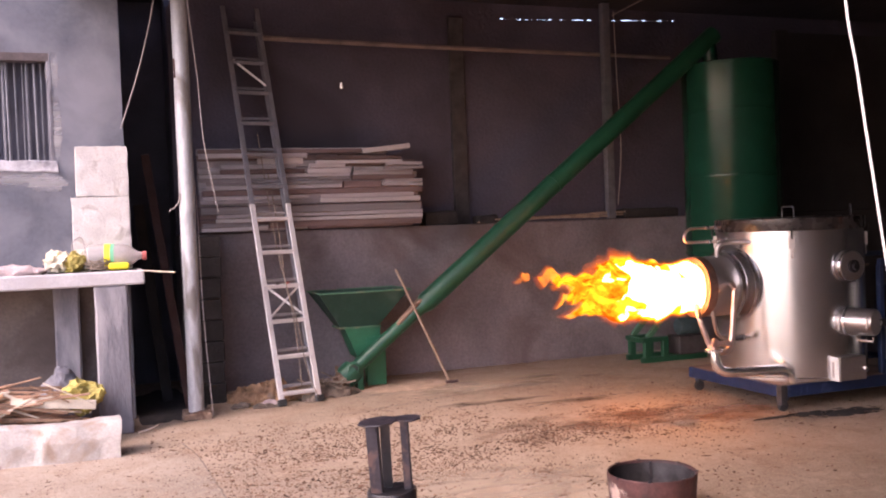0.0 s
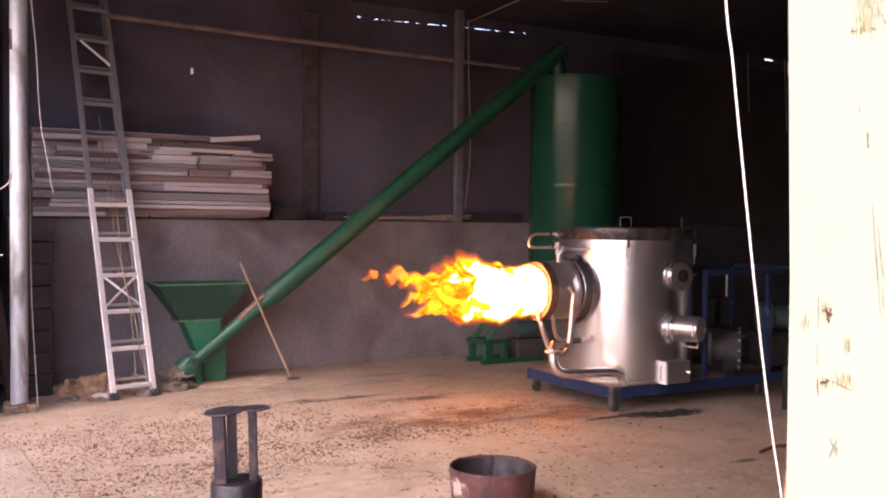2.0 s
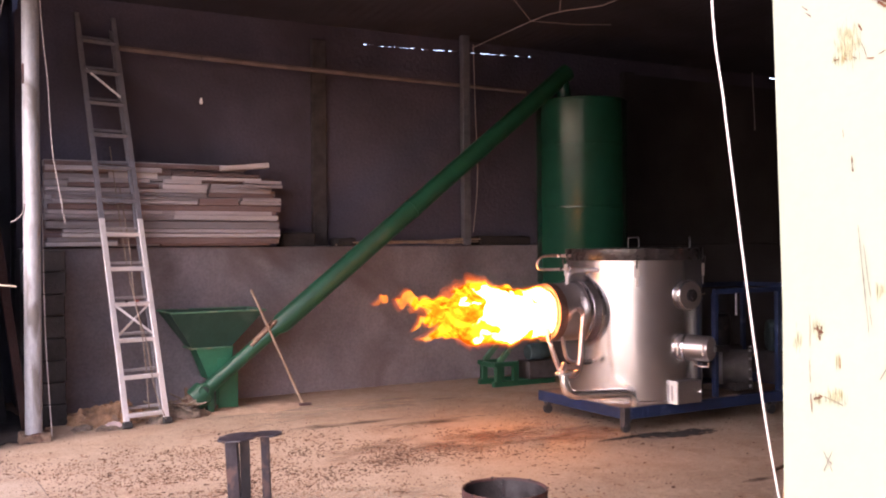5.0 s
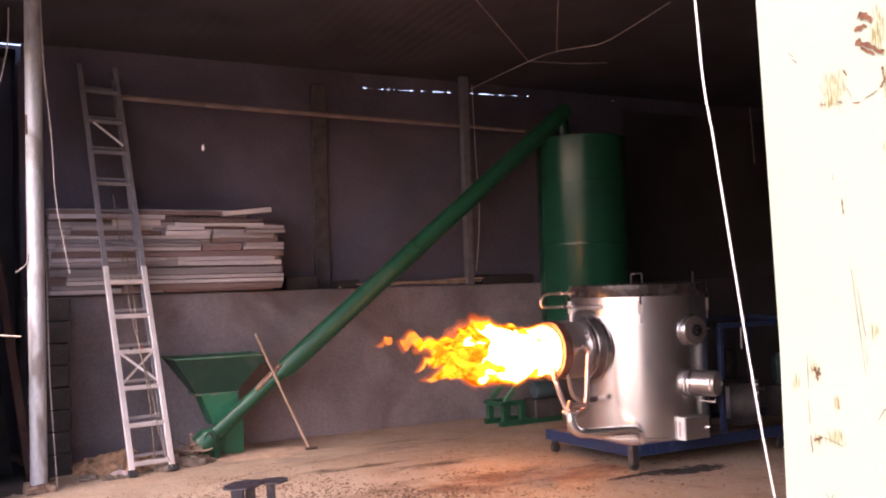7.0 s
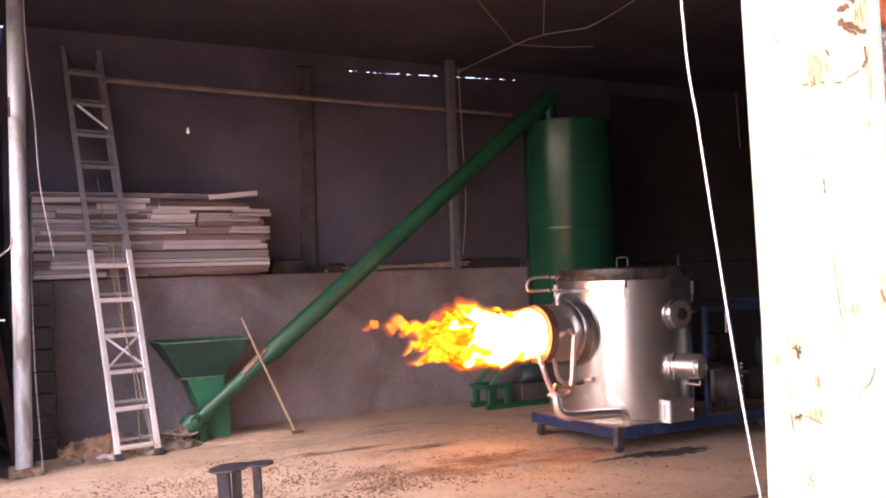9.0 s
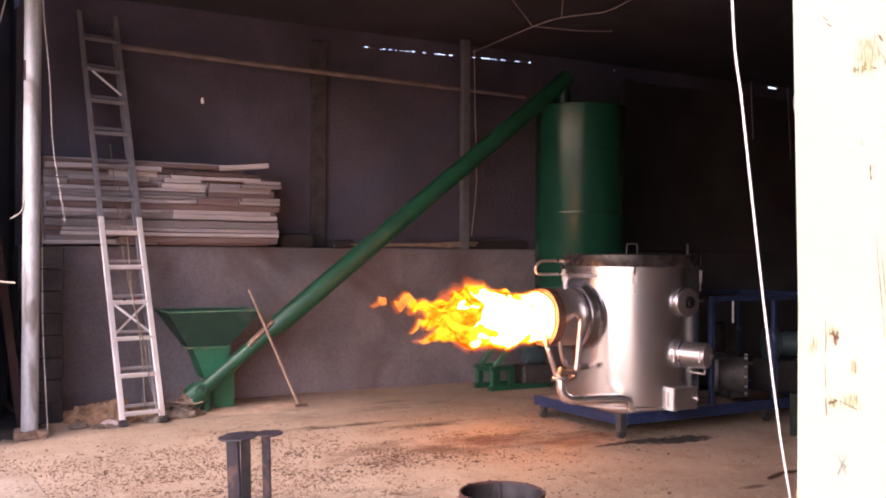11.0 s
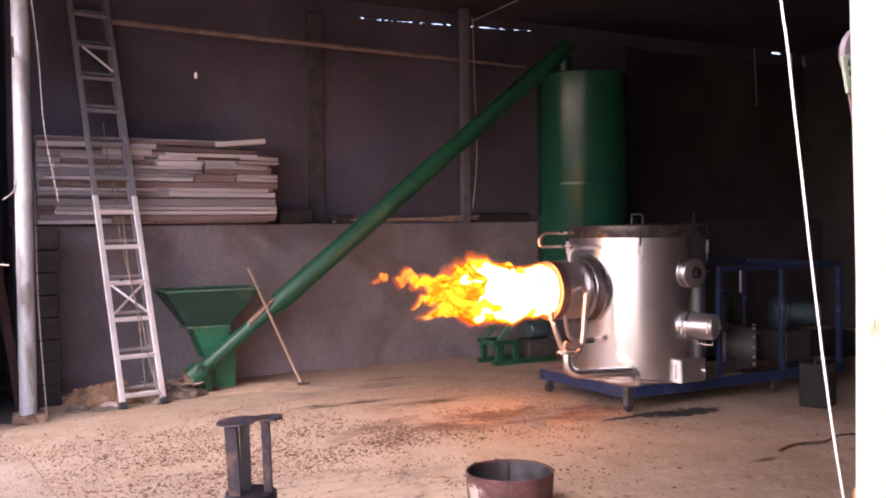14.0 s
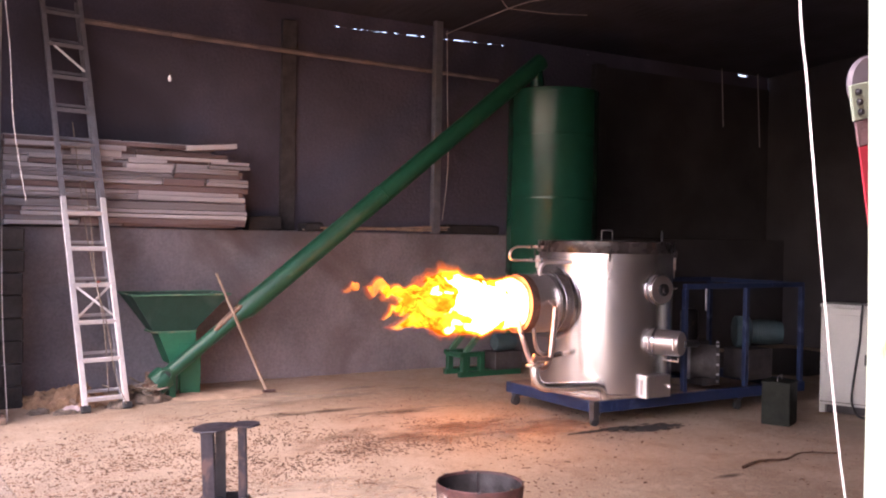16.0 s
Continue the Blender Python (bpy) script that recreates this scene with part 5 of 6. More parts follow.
part("drive_shaft", cyl(GP + GD * 0.34, GP + GD * 0.34 + Vector((0.26, 0.10, -0.02)), 0.03, n=12), M_IRON, ign)
door = part("ash_box", box(7.108, 7.375, 5.985, 6.20, 0.222, 0.408, 0.004), M_STEELDULL, burner)
# door side is paler: the light on that face is in its colour
part("ash_door", box(7.082, 7.107, 5.975, 6.12, 0.221, 0.413, 0.003), M_PALEPLATE, door)
part("door_latch", cyl((7.345, 5.986, 0.31), (7.352, 5.958, 0.31), 0.015, n=10, bevel=0.003), M_STEELPIPE, door)
part("door_slot", box(7.077, 7.083, 6.02, 6.045, 0.25, 0.375, 0.001), M_STEELDULL, door)

# drives behind the burner
feeder = thing("screw_feeder", (8.3, 6.6, 0.21), "grey round-bodied feeder unit on the cart", "feeder")
FA = Vector((0.68, -0.735, 0))
F0 = Vector((8.20, 6.40, 0.425)) - FA * 0.16
part("drum", lathe([(0, 0), (0.150, 0), (0.160, 0.012), (0.160, 0.28), (0, 0.28)], F0, FA, n=32), M_ALUDARK, feeder, smooth=True)
part("end_band", lathe([(0.160, 0.0), (0.168, 0.0), (0.168, 0.055), (0.160, 0.055)], F0, FA, n=32, closed=True), M_GALV, feeder, "paler end band")
flange = part("drum_flange", lathe([(0.10, 0.281), (0.182, 0.281), (0.182, 0.315), (0.10, 0.315)], F0, FA, n=32, closed=True), M_DARKSTEEL, feeder)
FS = Vector((-FA.y, FA.x, 0))
for k in range(12):
    a = 2 * math.pi * k / 12
    c = F0 + FA * 0.285 + FS * 0.184 * math.cos(a) + Vector((0, 0, 0.184 * math.sin(a)))
    part("bolt", cyl(c, c + FA * 0.026, 0.012, n=6), M_GALV, flange)
part("shaft_stub", cyl(F0 - FA * 0.09 + Vector((0, 0, 0.10)), F0 + Vector((0, 0, 0.10)), 0.035, n=14, bevel=0.004), M_IRON, feeder)
part("cradle", box(8.10, 8.34, 6.30, 6.52, 0.214, 0.29, 0.005), M_DARKSTEEL, feeder)
blower = thing("blower", (9.0, 6.9, 0.21), "teal electric motor with blower fan casing", "blower")
part("motor", lathe([(0, 0), (0.10, 0), (0.115, 0.02), (0.115, 0.26), (0.10, 0.30), (0, 0.30)], (9.00, 6.52, 0.665), (0.8, -0.6, 0), n=28), M_MOTOR, blower, smooth=True)
for k in range(10):
    part("cooling_rib", lathe([(0.112, 0.05 + 0.02 * k), (0.124, 0.05 + 0.02 * k), (0.124, 0.056 + 0.02 * k), (0.112, 0.056 + 0.02 * k)], (9.00, 6.52, 0.665), (0.8, -0.6, 0), n=28, closed=True), M_MOTOR, blower)
part("fan_casing", lathe([(0, -0.16), (0.14, -0.16), (0.155, -0.145), (0.155, -0.02), (0.14, -0.01), (0, -0.01)], (9.00, 6.52, 0.665), (0.8, -0.6, 0), n=40), M_MOTOR, blower, smooth=True)
part("pedestal", box(8.80, 9.14, 6.36, 6.68, 0.214, 0.51, 0.006), M_DARKSTEEL, blower)
gear = thing("gearbox", (8.65, 6.9, 0.21), "dark cast gear motor on the cart", "motor")
part("housing", box(8.50, 8.80, 6.85, 7.15, 0.214, 0.56, 0.03, seg=2), M_DARKSTEEL, gear)
part("motor", lathe([(0, 0), (0.09, 0), (0.09, 0.28), (0.06, 0.31), (0, 0.31)], (8.65, 7.0, 0.56), (0, 0, 1), n=24), M_IRON, gear, smooth=True)

# ---- flame ----
rng = random.Random(21)


def flame_jet(p0, length, r, seed, rise=0.0, sway=0.0, ragged_=0.5, blunt=0.5, grow=1.0):
    """A torn tongue of fire streaming towards -x from p0: full near its root, ragged and tapering to its tip."""
    rings_n, n = max(14, int(46 * min(1.0, length / 0.5))), 22
    bm = bmesh.new()
    o = Vector((seed * 7.31, seed * 2.93, seed * 4.17))
    rings = []
    for i in range(rings_n + 1):
        f = i / rings_n
        x = -length * f
        lift = rise * f ** 1.5 + sway * f * noise.noise(Vector((f * 3.1, seed, 1.7)) + o)
        side = sway * 0.5 * f * noise.noise(Vector((f * 2.7, seed, 8.3)) + o)
        body = 1.0 if f < blunt else math.cos((f - blunt) / (1 - blunt) * math.pi / 2) ** 0.8
        body *= min(1.0, 0.55 + f * 12)
        row = []
        for k in range(n):
            a = 2 * math.pi * k / n
            d = Vector((x, math.cos(a) * r, math.sin(a) * r))
            q = Vector((d.x * 5.0, d.y * 7.0, d.z * 7.0)) + o
            w = noise.fractal(q, 0.9, 2.1, 4)
            g = (1 + ragged_ * (0.12 + f) * w) * body * r
            g += (grow - 1) * r * (0.25 + 0.75 * f) * (body if f < 0.99 else 0)
            drag = ragged_ * 0.35 * r * f * noise.noise(q * 1.7)
            row.append(bm.verts.new((p0[0] + x + drag, p0[1] + side + math.cos(a) * max(g, 0.002), p0[2] + lift + math.sin(a) * max(g, 0.002))))
        rings.append(row)
    for a, b in zip(rings, rings[1:]):
        for k in range(n):
            bm.faces.new((a[k], a[(k + 1) % n], b[(k + 1) % n], b[k]))
    bm.faces.new(rings[0])
    bm.faces.new(rings[-1])
    return bm


flame = thing("flame", (6.0, 6.65, 0.75), "white-hot burner flame with ragged orange tongues", "flame")
CORES = [((6.24, NY, 0.995), 0.96, 0.200, 1, 0.03, 0.10, 0.70, 0.55), ((5.66, NY, 1.02), 0.44, 0.12, 2, 0.06, 0.20, 1.0, 0.25), ((5.76, NY, 0.94), 0.38, 0.11, 5, -0.03, 0.16, 1.0, 0.25)]
SHELLS = ((1.05, 1.02, 0), (1.11, 1.05, 0), (1.17, 1.08, 0), (1.24, 1.12, 1), (1.32, 1.16, 1), (1.42, 1.20, 1))
for p, L, r, seed, rise, sway, rag, blunt in CORES:
    part("flame_core", flame_jet(p, L, r, seed, rise, sway, rag, blunt), M_FLAMECORE, flame, "white-hot flame core", smooth=True)
    for grow, long_, outer in SHELLS:
        part("flame_tongue" if outer else "flame_mantle", flame_jet((p[0] - 0.01, p[1], p[2]), L * long_, r, seed, rise, sway, rag * (1 + (grow - 1) * 0.6), blunt, grow),
             M_FLAMEEDGE if outer else M_FLAMEMID, flame, "ragged orange flame tongue" if outer else "bright yellow flame mantle", smooth=True)
for k in range(22):
    f = (k + rng.random()) / 22
    a = rng.uniform(-0.5, 3.6) if k % 3 else rng.uniform(3.6, 5.8)
    x = 6.10 - 0.80 * f
    rad = 0.165 - 0.06 * f
    p = (x, NY + math.cos(a) * rad, 0.995 + math.sin(a) * rad)
    L, r = rng.uniform(0.14, 0.34) * (0.7 + 0.6 * f), rng.uniform(0.035, 0.07)
    rise = rng.uniform(0.02, 0.13) if math.sin(a) > -0.3 else rng.uniform(-0.06, 0.03)
    for grow, long_, outer in ((0.8, 0.95, 0), (1.0, 1.02, 0), (1.25, 1.10, 1), (1.55, 1.18, 1)):
        part("flame_tongue" if outer else "flame_mantle", flame_jet((p[0] + 0.01, p[1], p[2]), L * long_, r, 20 + k, rise, 0.12, 1.1, 0.2, grow),
             M_FLAMEEDGE if outer else M_FLAMEMID, flame, "ragged orange flame tongue" if outer else "bright yellow flame tongue", smooth=True)
for k, (x, z, L, r, rise) in enumerate(((5.20, 1.05, 0.30, 0.075, 0.07), (5.30, 0.97, 0.26, 0.06, -0.02), (4.98, 1.12, 0.22, 0.05, 0.06), (5.10, 0.98, 0.18, 0.04, 0.02), (4.72, 1.16, 0.13, 0.03, 0.03))):
    for grow, outer in ((0.65, 0), (0.85, 1), (1.1, 1), (1.4, 1)):
        part("flame_tongue" if outer else "flame_mantle", flame_jet((x, NY, z), L * (0.7 + 0.25 * grow), r, 60 + k, rise, 0.14, 1.3, 0.3, grow),
             M_FLAMEEDGE if outer else M_FLAMEMID, flame, "torn orange wisp of flame" if outer else "yellow heart of a torn wisp", smooth=True)

# ---- loose things on the floor ----
can = thing("oil_can", (8.2, 5.5, 0), "dark olive square metal can", "can")
cm = Matrix.Translation((8.2, 5.52, 0)) @ Matrix.Rotation(radians(25), 4, 'Z')
part("can_body", moved(box(-0.13, 0.13, -0.12, 0.12, 0, 0.36, 0.012, seg=2), cm), M_CAN, can)
part("can_rim", moved(box(-0.135, 0.135, -0.125, 0.125, 0.352, 0.372, 0.006), cm), M_CAN, can)
part("can_handle", moved(tube([(-0.08, 0, 0.37), (-0.06, 0, 0.41), (0.06, 0, 0.41), (0.08, 0, 0.37)], 0.008, 8, 3), cm), M_DARKSTEEL, can)
cab = thing("control_cabinet", (9.28, 5.6, 0), "pale grey sheet metal control cabinet with a dangling cable", "cabinet")
KM = Matrix.Translation((9.013, 5.724, 0)) @ Matrix.Rotation(math.atan2(-0.92, 0.39), 4, 'Z')
part("cabinet_body", moved(box(0, 0.62, 0, 0.36, 0.075, 0.965, 0.006), KM), M_CABINET, cab)
part("top_cap", moved(box(-0.008, 0.628, -0.010, 0.368, 0.967, 1.0, 0.006), KM), M_CABINET, cab)
part("plinth", moved(box(0.06, 0.56, 0.03, 0.34, 0.0, 0.074), KM), M_DARKSTEEL, cab)
for fx in (0.0, 0.565):
    part("corner_foot", moved(box(fx, fx + 0.055, 0.0, 0.06, 0, 0.074, 0.003), KM), M_CABINET, cab)
kd = part("cabinet_door", moved(box(0.022, 0.598, -0.014, -0.001, 0.135, 0.905, 0.004), KM), M_CABINET, cab)
part("lock_handle", moved(box(0.385, 0.405, -0.024, -0.013, 0.46, 0.56, 0.003), KM), M_IRON, kd, "black lock handle")
part("seam", moved(box(0.01, 0.61, -0.004, -0.0005, 0.100, 0.106), KM), M_DARKSTEEL, cab)
part("power_cable", moved(tube([(0.36, -0.012, 1.01), (0.352, -0.026, 0.9), (0.345, -0.024, 0.7), (0.32, -0.022, 0.5), (0.295, -0.026, 0.3), (0.285, -0.03, 0.16), (0.30, -0.05, 0.09), (0.36, -0.10, 0.015), (0.5, -0.18, 0.012)], 0.010, 8, 4), KM), M_RUBBER, cab)

pot = thing("fire_pot", (4.315, 4.36, 0), "rusted iron basin with soot-black inside", "basin")
part("shell", lathe([(0.0, 0.012), (0.20, 0.012), (0.212, 0.03), (0.228, 0.235), (0.234, 0.24), (0.238, 0.235), (0.222, 0.02), (0.21, 0.0), (0, 0.0)], (4.315, 4.36, 0), n=56), M_RUST, pot, smooth=True)
part("soot_lining", lathe([(0, 0.016), (0.196, 0.016), (0.209, 0.034), (0.2245, 0.225)], (4.315, 4.36, 0), n=56), M_INSIDE, pot, "soot-black lining", smooth=True)
part("weld_seam", bar((4.315 + 0.105, 4.36 + 0.178, 0.02), (4.315 + 0.112, 4.36 + 0.19, 0.235), 0.012, 0.006), M_IRON, pot)
bm = bmesh.new()
rows_ = []
for k in range(15):
    a = radians(150 + 4.6 * k)
    zb = 0.085 + 0.055 * noise.noise(Vector((k * 0.55, 3.1, 0))) - 0.05 * math.sin(math.pi * k / 14)
    rows_.append([bm.verts.new((4.315 + (0.2235 + 0.0685 * (zz - 0.02)) * math.cos(a), 4.36 + (0.2235 + 0.0685 * (zz - 0.02)) * math.sin(a), zz)) for zz in (0.234, 0.16 + zb * 0.3, max(0.06, zb + 0.03))])
for a, b in zip(rows_, rows_[1:]):
    for i in range(2):
        bm.faces.new((a[i], a[i + 1], b[i + 1], b[i]))
part("scale_patch", bm, M_POTSCALE, pot, "pale flaking scale below the rim", smooth=True)
for k in range(7):
    a = radians((20, 75, 110, 190, 235, 280, 330)[k])
    part("rim_chip", rough(box(4.315 + 0.233 * math.cos(a) - 0.010, 4.315 + 0.233 * math.cos(a) + 0.010, 4.36 + 0.233 * math.sin(a) - 0.005, 4.36 + 0.233 * math.sin(a) + 0.005, 0.234, 0.2425), 0.005, 60, 1, k), M_IRONLT, pot)

stool = thing("steel_stand", (2.66, 3.66, 0), "dark iron stand with flat bars and two top plates", "stand")
SC = Vector((2.672, 3.70, 0))
rt = Vector((0.952, -0.305, 0))
fw = Vector((0.305, 0.952, 0))
part("base_drum", rough(lathe([(0, 0), (0.100, 0), (0.103, 0.01), (0.103, 0.515), (0.098, 0.525), (0, 0.522)], SC, n=36), 0.005, 14), M_IRON, stool, smooth=True)
# front faces get a lighter steel and sides a darker one, as lit and shaded
for a, b, w, h, lean, lit_face in ((-0.070, -0.045, 0.046, 0.007, 0.010, 1), (-0.044, -0.018, 0.007, 0.052, 0.008, 0), (-0.019, 0.035, 0.040, 0.009, 0.004, 0), (0.060, -0.012, 0.030, 0.007, 0.006, 1), (0.077, 0.006, 0.007, 0.034, 0.006, 0)):
    p = SC + rt * a + fw * b
    part("flat_bar", bar(p + rt * lean + Vector((0, 0, 0.52)), p - rt * lean * 0.4 + Vector((0, 0, 0.80)), w, h, fw, 0.002), M_IRONLT if lit_face else M_IRON, stool)
for a, b, r, n, tilt, zz in ((-0.047, -0.005, 0.083, 9, -5, 0.799), (0.072, 0.022, 0.062, 8, -2, 0.803)):
    q = SC + rt * a + fw * b
    part("top_plate", rough(moved(lathe([(0, 0), (r - 0.002, 0), (r, 0.003), (r - 0.001, 0.007), (0, 0.008)], (0, 0, 0), n=n), Matrix.Translation(q + Vector((0, 0, zz))) @ Matrix.Rotation(radians(tilt), 4, 'Y')), 0.003, 30), M_IRONLT, stool)

solo("dry_twig", tube([(6.62, 4.55, 0.012), (6.85, 4.60, 0.02), (7.1, 4.57, 0.012), (7.3, 4.60, 0.03), (7.6, 4.52, 0.012)], 0.012, 6, 3, taper=0.006), M_CHIP, "dark dry twig on the floor", "twig")
rng = random.Random(3)


def blob(cx, cy, rx, ry, rz, mat, name, label, cat, seed, amp=0.04, sc=8, z=0.0):
    bm = bmesh.new()
    bmesh.ops.create_icosphere(bm, subdivisions=4, radius=1)
    moved(bm, Matrix.LocRotScale((cx, cy, z), None, (rx, ry, rz)))
    rough(bm, amp, sc, 0, seed)
    return solo(name, bm, mat, label, cat, kind="stuff" if "heap" in name else "")


bm = bmesh.new()
bmesh.ops.create_icosphere(bm, subdivisions=5, radius=1)
moved(bm, Matrix.LocRotScale((3.03, 8.97, 0.0), None, (0.33, 0.20, 0.165)))
for v in bm.verts:
    v.co.z *= 1 + 0.55 * (v.co.x - 3.03)
rough(bm, 0.07, 4, 0, 1)
rough(bm, 0.05, 11, 0, 3)
solo("burlap_sack", rough(bm, 0.04, 24, 0, 2), M_SACK, "slumped brown burlap sack by the ladder", "sack")
blob(3.25, 9.1, 0.28, 0.25, 0.09, M_DIRT, "sawdust_heap", "heap of sawdust behind the ladder", "sawdust", 2, 0.05, 7)
blob(4.40, 9.05, 0.50, 0.35, 0.018, M_DIRT, "sawdust_heap", "low spread of sawdust under the hopper", "sawdust", 3, 0.012, 7)
blob(3.70, 8.9, 0.22, 0.14, 0.075, M_TRASH, "scrap_heap", "heap of husks and scrap by the conveyor", "scrap", 4, 0.05, 16)
blob(3.60, 9.02, 0.12, 0.12, 0.11, M_TRASH, "scrap_heap", "heap of husks and scrap by the conveyor", "scrap", 5, 0.05, 18)
blob(3.02, 8.70, 0.10, 0.07, 0.035, M_PINKCLOTH, "plastic_film", "crumpled dirty plastic film on the floor", "film", 6, 0.05, 16)
blob(2.98, 8.60, 0.13, 0.06, 0.03, M_TRASH, "dark_rag", "crumpled dark rag on the floor", "rag", 7, 0.04, 16)
blob(2.76, 8.72, 0.10, 0.08, 0.03, M_TRASH, "dark_rag", "crumpled dark rag on the floor", "rag", 9, 0.04, 16)
blob(3.44, 8.74, 0.13, 0.09, 0.035, M_TRASH, "scrap_heap", "heap of husks and scrap by the ladder foot", "scrap", 8, 0.05, 18)
blob(3.12, 8.86, 0.14, 0.10, 0.12, M_TRASHDUST, "scrap_heap", "heap of dusty scrap behind the ladder", "scrap", 10, 0.07, 15)
for k in range(16):
    a = rng.uniform(0, 6.28)
    L = rng.uniform(0.12, 0.35)
    c = Vector((rng.uniform(3.45, 3.85), rng.uniform(8.8, 9.1), rng.uniform(0.06, 0.15)))
    d = Vector((math.cos(a), math.sin(a), rng.uniform(-0.3, 0.3))) * L / 2
    solo("straw_stalk", tube([c - d, c, c + d + Vector((0, 0, 0.03))], 0.008, 5), M_TWINE, "brown stalk sticking out of the scrap heap", "stalk", "stalks in the scrap heap")

# oil stain under the cart, floor joints and cracks
def flat_patch(name, outline, z, mat, label):
    bm = bmesh.new()
    top = [bm.verts.new((px, py, z)) for px, py in outline]
    bm.faces.new(top)
    return solo(name, bm, mat, label, "stain", kind=S)


def ragged(cx, cy, rx, ry, seed, n=48):
    out = []
    for k in range(n):
        a = 2 * math.pi * k / n
        f = 1 + 0.45 * noise.noise(Vector((math.cos(a) * 1.7, math.sin(a) * 1.7, seed)))
        f += 0.15 * noise.noise(Vector((math.cos(a) * 6, math.sin(a) * 6, seed + 5)))
        out.append((cx + rx * f * math.cos(a), cy + ry * f * math.sin(a)))
    return out


solo("slab_pale", (lambda b: (b.faces.new([b.verts.new((x, y, 0.003)) for x, y in ((-7, 1.5), (2.24, 1.5), (2.27, 4.4), (2.26, 5.6), (2.235, 6.3), (2.21, 7.0), (2.1, 7.22), (-7, 7.22))]), b)[1])(bmesh.new()), M_FLOORPALE, "paler concrete slab of the yard", "slab", kind=S)
flat_patch("oil_stain", ragged(7.10, 5.88, 0.46, 0.17, 1.0), 0.004, M_STAIN, "black oil stain on the concrete")
flat_patch("oil_stain", ragged(6.78, 5.97, 0.24, 0.09, 6.0), 0.0045, M_STAIN, "black oil stain on the concrete")
flat_patch("red_dust", ragged(5.3, 6.65, 1.5, 0.55, 7.0), 0.0022, M_REDDUST, "rust-red dust blown over the concrete")
flat_patch("red_dust", ragged(6.3, 6.3, 0.9, 0.40, 8.0), 0.0026, M_REDDUST, "rust-red dust blown over the concrete")
flat_patch("pale_dust", ragged(4.9, 8.55, 1.5, 0.45, 9.0), 0.0018, M_PALEDUST, "pale sawdust film on the concrete")
flat_patch("pale_dust", ragged(3.6, 5.2, 1.4, 0.9, 10.0), 0.0016, M_PALEDUST, "pale sawdust film on the concrete")
flat_patch("dark_stain", ragged(4.6, 7.75, 0.9, 0.16, 11.0), 0.0030, M_DARKSTAIN, "dark damp stain on the concrete")
flat_patch("dark_stain", ragged(5.5, 7.45, 0.7, 0.20, 12.0), 0.0032, M_DARKSTAIN, "dark damp stain on the concrete")
flat_patch("dark_stain", ragged(6.35, 4.45, 0.25, 0.06, 13.0), 0.0030, M_DARKSTAIN, "dark damp stain on the concrete")
# next two patches paint the shade on the dim back and passage floor
flat_patch("ash_stain", ragged(11.4, 8.5, 2.0, 1.2, 14.0), 0.005, M_FLOORSHADE, "black patch painted as the shade on the back floor")
flat_patch("ash_stain", ragged(2.12, 9.22, 0.34, 1.02, 4.0), 0.005, M_FLOORSHADE, "black patch painted as the shade on the passage floor")
flat_patch("oil_stain", ragged(6.5, 5.98, 0.28, 0.05, 2.0), 0.004, M_STAIN, "thin black oil stain on the concrete")


def crack(pts, w, seed):
    bm = bmesh.new()
    pts = smooth_path([Vector((*p, 0.004)) for p in pts], 10)
    prev = None
    for k, p in enumerate(pts):
        j = Vector((noise.noise(Vector((k * 0.7, seed, 0))), noise.noise(Vector((k * 0.7, seed, 9))), 0)) * 0.014
        ww = w * (0.5 + abs(noise.noise(Vector((k * 0.5, seed, 3)))) * 1.6)
        cur = [bm.verts.new(p + j + Vector((0, s * ww, 0))) for s in (-1, 1)] if abs((pts[-1] - pts[0]).x) > abs((pts[-1] - pts[0]).y) else [bm.verts.new(p + j + Vector((s * ww, 0, 0))) for s in (-1, 1)]
        if prev:
            bm.faces.new((prev[0], prev[1], cur[1], cur[0]))
        prev = cur
    return solo("floor_crack", bm, M_TRASH, "thin dirty crack in the concrete floor", "crack", kind=S)


crack([(3.4, 7.86), (4.17, 8.07), (5.02, 8.31), (6.07, 8.47), (6.9, 8.5)], 0.010, 1)
crack([(2.14, 7.45), (2.21, 6.97), (2.235, 6.3), (2.26, 5.6), (2.27, 4.4)], 0.006, 2)
crack([(5.0, 7.35), (5.6, 7.5), (6.2, 7.45)], 0.014, 3)

# wood chips scattered on the floor
rng = random.Random(17)
vs, fs = [], []
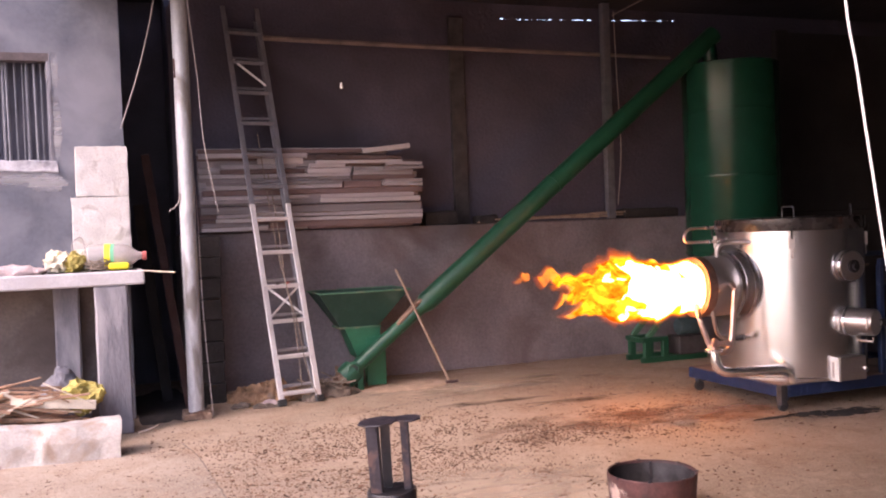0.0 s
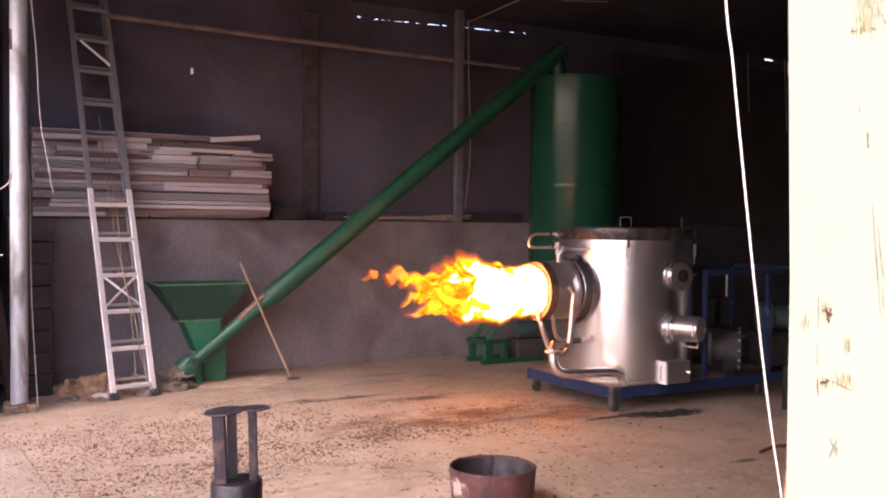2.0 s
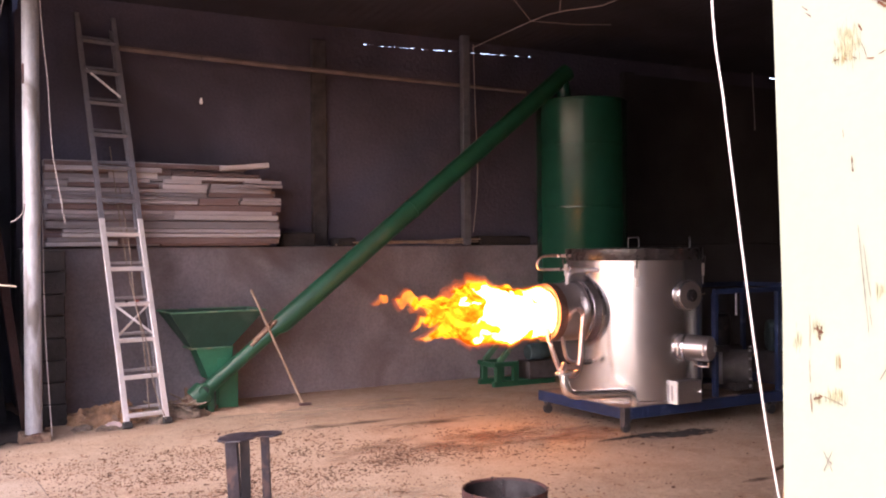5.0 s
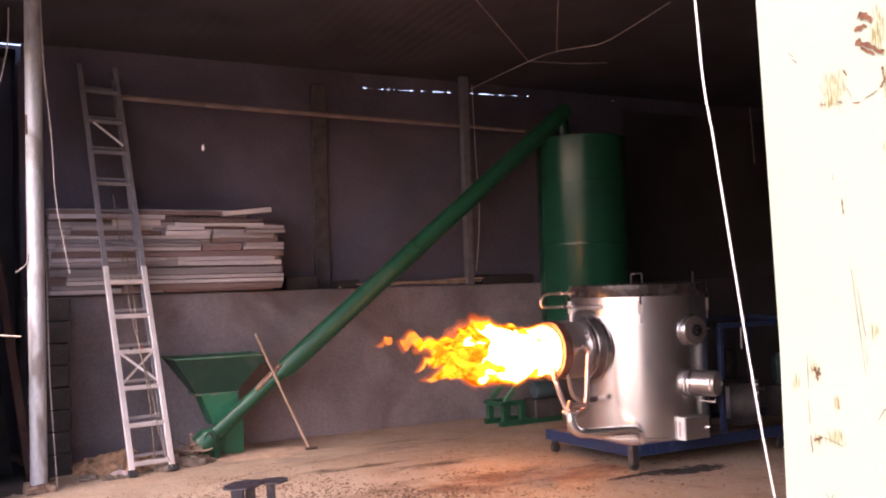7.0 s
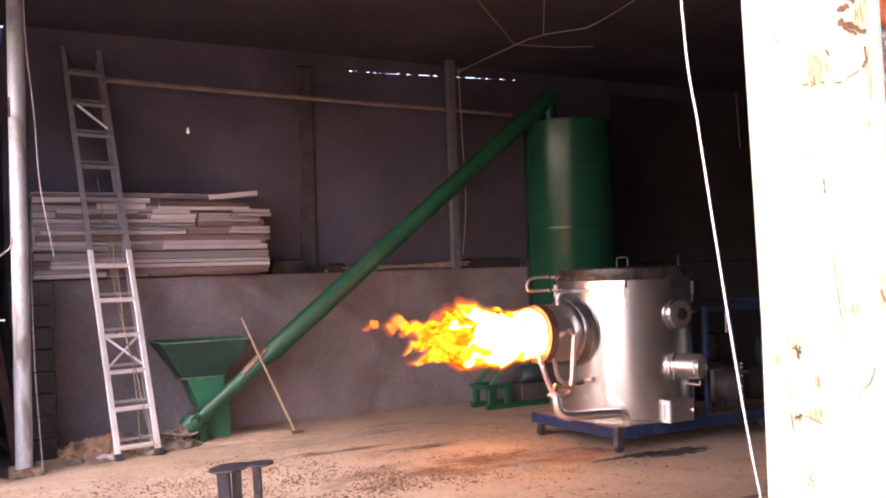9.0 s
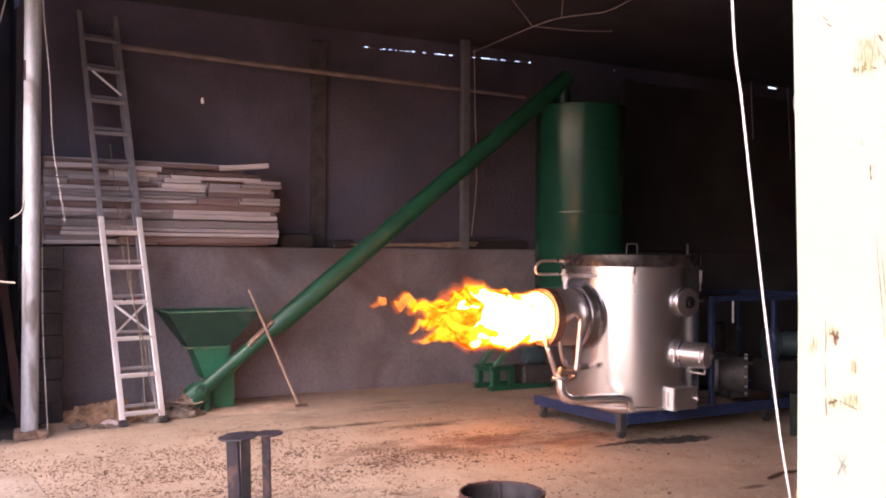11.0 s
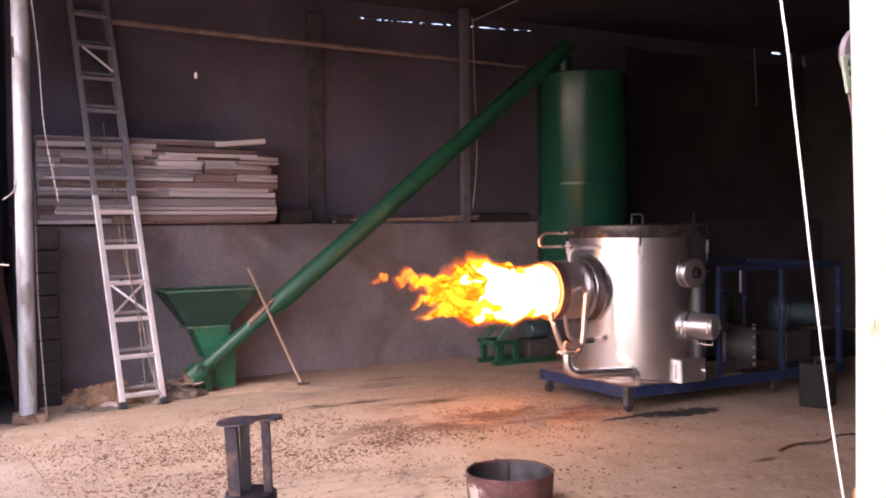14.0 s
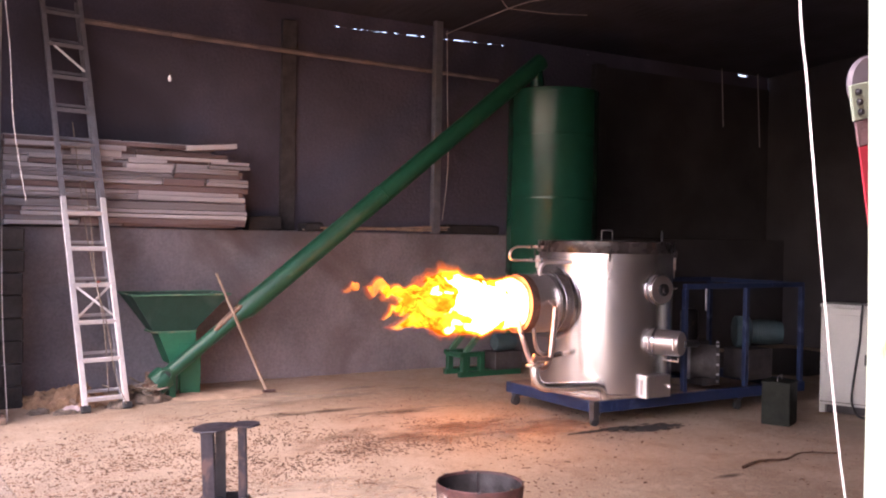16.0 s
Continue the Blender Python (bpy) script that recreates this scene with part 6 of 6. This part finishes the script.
for k in range(16500):
    r = rng.random()
    if r < 0.60:
        cx, cy = rng.gauss(3.4, 1.1), rng.gauss(6.35, 0.85)
    elif r < 0.90:
        cx = rng.gauss(4.9, 0.9)
        cy = rng.gauss(6.35 + 0.12 * (cx - 4.9), 0.32)
    else:
        cx, cy = rng.uniform(1.9, 8.0), rng.uniform(3.2, 8.4)
    if noise.noise(Vector((cx * 1.6, cy * 2.2, 0.5))) + 0.5 * noise.noise(Vector((cx * 5, cy * 6, 4.5))) < rng.uniform(-0.62, 0.42):
        continue
    a, L, w, h = rng.uniform(0, 6.28), 0.003 + 0.013 * rng.random() ** 3, rng.uniform(0.002, 0.006), rng.uniform(0.002, 0.007)
    if rng.random() < 0.05:
        L, w = L * 2.4, w * 1.9
    ca, sa = math.cos(a), math.sin(a)
    b = len(vs)
    for dx, dy, dz in ((-L, -w, 0), (L, -w * 0.6, 0), (L * 0.8, w, 0), (-L, w * 0.7, 0), (-L * 0.7, -w * 0.5, h), (L * 0.7, -w * 0.4, h * 0.8), (L * 0.6, w * 0.6, h), (-L * 0.8, w * 0.4, h * 0.7)):
        vs.append((cx + dx * ca - dy * sa, cy + dx * sa + dy * ca, dz + 0.001))
    fs += [(b + 4, b + 5, b + 6, b + 7), (b, b + 1, b + 5, b + 4), (b + 1, b + 2, b + 6, b + 5), (b + 2, b + 3, b + 7, b + 6), (b + 3, b, b + 4, b + 7)]
me = bpy.data.meshes.new("wood_chips")
me.from_pydata(vs, [], fs)
me.materials.append(M_CHIP)
tagged(new("wood_chips", me), "scattered dark wood chips on the floor", "chips", kind="stuff")

# ---- rope and strap at the gate ----
solo("cord", tube([(2.40, 0.92, 4.4), (2.41, 0.92, 2.4), (2.429, 0.92, 1.90), (2.450, 0.92, 1.75), (2.474, 0.92, 1.60), (2.499, 0.92, 1.45), (2.527, 0.92, 1.30), (2.59, 0.92, 1.0), (2.76, 0.92, 0.02)], 0.0015, 10, 6), M_ROPE,
     "white braided cord hanging at the gate frame", "cord")
clamp = thing("strap_clamp", (2.70, 1.02, 1.7), "bolted pale clamp plate with grey pad and red strap", "clamp")
CM = Matrix.Translation((2.661, 1.012, 1.781)) @ Matrix.Rotation(radians(-13.5), 4, 'Y')
part("grey_pad", moved(lathe([(0, 0), (0.053, 0), (0.056, 0.004), (0.053, 0.010), (0, 0.012)], (0, 0, 0), n=32), Matrix.Translation((2.729, 1.026, 1.788)) @ Matrix.Rotation(radians(90), 4, 'X') @ Matrix.Diagonal((1, 0.8, 1, 1))), M_GREYPLATE, clamp, "grey rounded pad", smooth=True)
plate = part("clamp_plate", moved(box(0, 0.085, -0.004, 0.001, -0.052, 0, 0.0012), CM), M_FRAME, clamp)
for k in range(3):
    c = CM @ Vector((0.0135, -0.004, -0.0115 - 0.0145 * k))
    part("bolt", lathe([(0, 0), (0.0050, 0), (0.0050, 0.003), (0.0038, 0.006), (0, 0.0065)], c, (0, -1, 0), n=14), M_IRON, plate, smooth=True)
part("strap_end", moved(box(0.006, 0.075, -0.002, 0.002, -0.090, -0.053, 0.0008), CM), M_STRAPDARK, clamp, "faded maroon strap end")
part("strap", moved(box(0.007, 0.075, -0.0015, 0.0015, -0.30, -0.091, 0.0008), CM), M_REDPAINT, clamp, "red woven strap")

# ---- bricks of the front wall beside the frame ----
rng = random.Random(2)
COURSE, BRICK0 = 0.0706, 0.085
brick_meshes = []
for k in range(12):
    bm = box(-0.118, 0.118, -0.053, 0.053, -0.0290, 0.0290, 0.009, seg=2)
    rough(bm, 0.005, 18, 1, k)
    rough(bm, 0.004, 45, 0, k)
    me = bpy.data.meshes.new("brick")
    bm.to_mesh(me)
    bm.free()
    for p in me.polygons:
        p.use_smooth = True
    me.materials.append(M_BRICK if k < 6 else M_BRICKPINK)
    brick_meshes.append(me)
for k in range(45):
    z = BRICK0 + COURSE * k
    proud = k % 2 == 0
    x0 = (2.716 if proud else 2.724) + rng.uniform(-0.008, 0.008)
    for j in range(3):
        b = new("brick", brick_meshes[rng.randrange(6) + (0 if proud else 6)])
        b.parent = wall_front
        b.location = Vector((x0 + 0.118 + j * 0.248 + rng.uniform(-0.006, 0.006), 0.873 + rng.uniform(-0.006, 0.006) + (0 if proud else 0.028), z)) - WL[wall_front]
        b.rotation_euler = (rng.uniform(-0.04, 0.04), rng.uniform(-0.03, 0.03), rng.uniform(-0.05, 0.05))
    if 0.9 < z < 2.4:
        # squeezed-out mortar bed
        top = z + COURSE / 2 + (0.0 if proud else -0.004)
        bm = box(2.695, 3.1, 0.834 if not proud else 0.842, 0.90, top - 0.011, top + 0.011, 0.004)
        bmesh.ops.subdivide_edges(bm, edges=[e for e in bm.edges if e.calc_length() > 0.2], cuts=40)
        rough(bm, 0.016, 30, 1, k)
        rough(bm, 0.009, 85, 0, k + 3)
        part("mortar_bed", bm, M_MORTAR, wall_front)
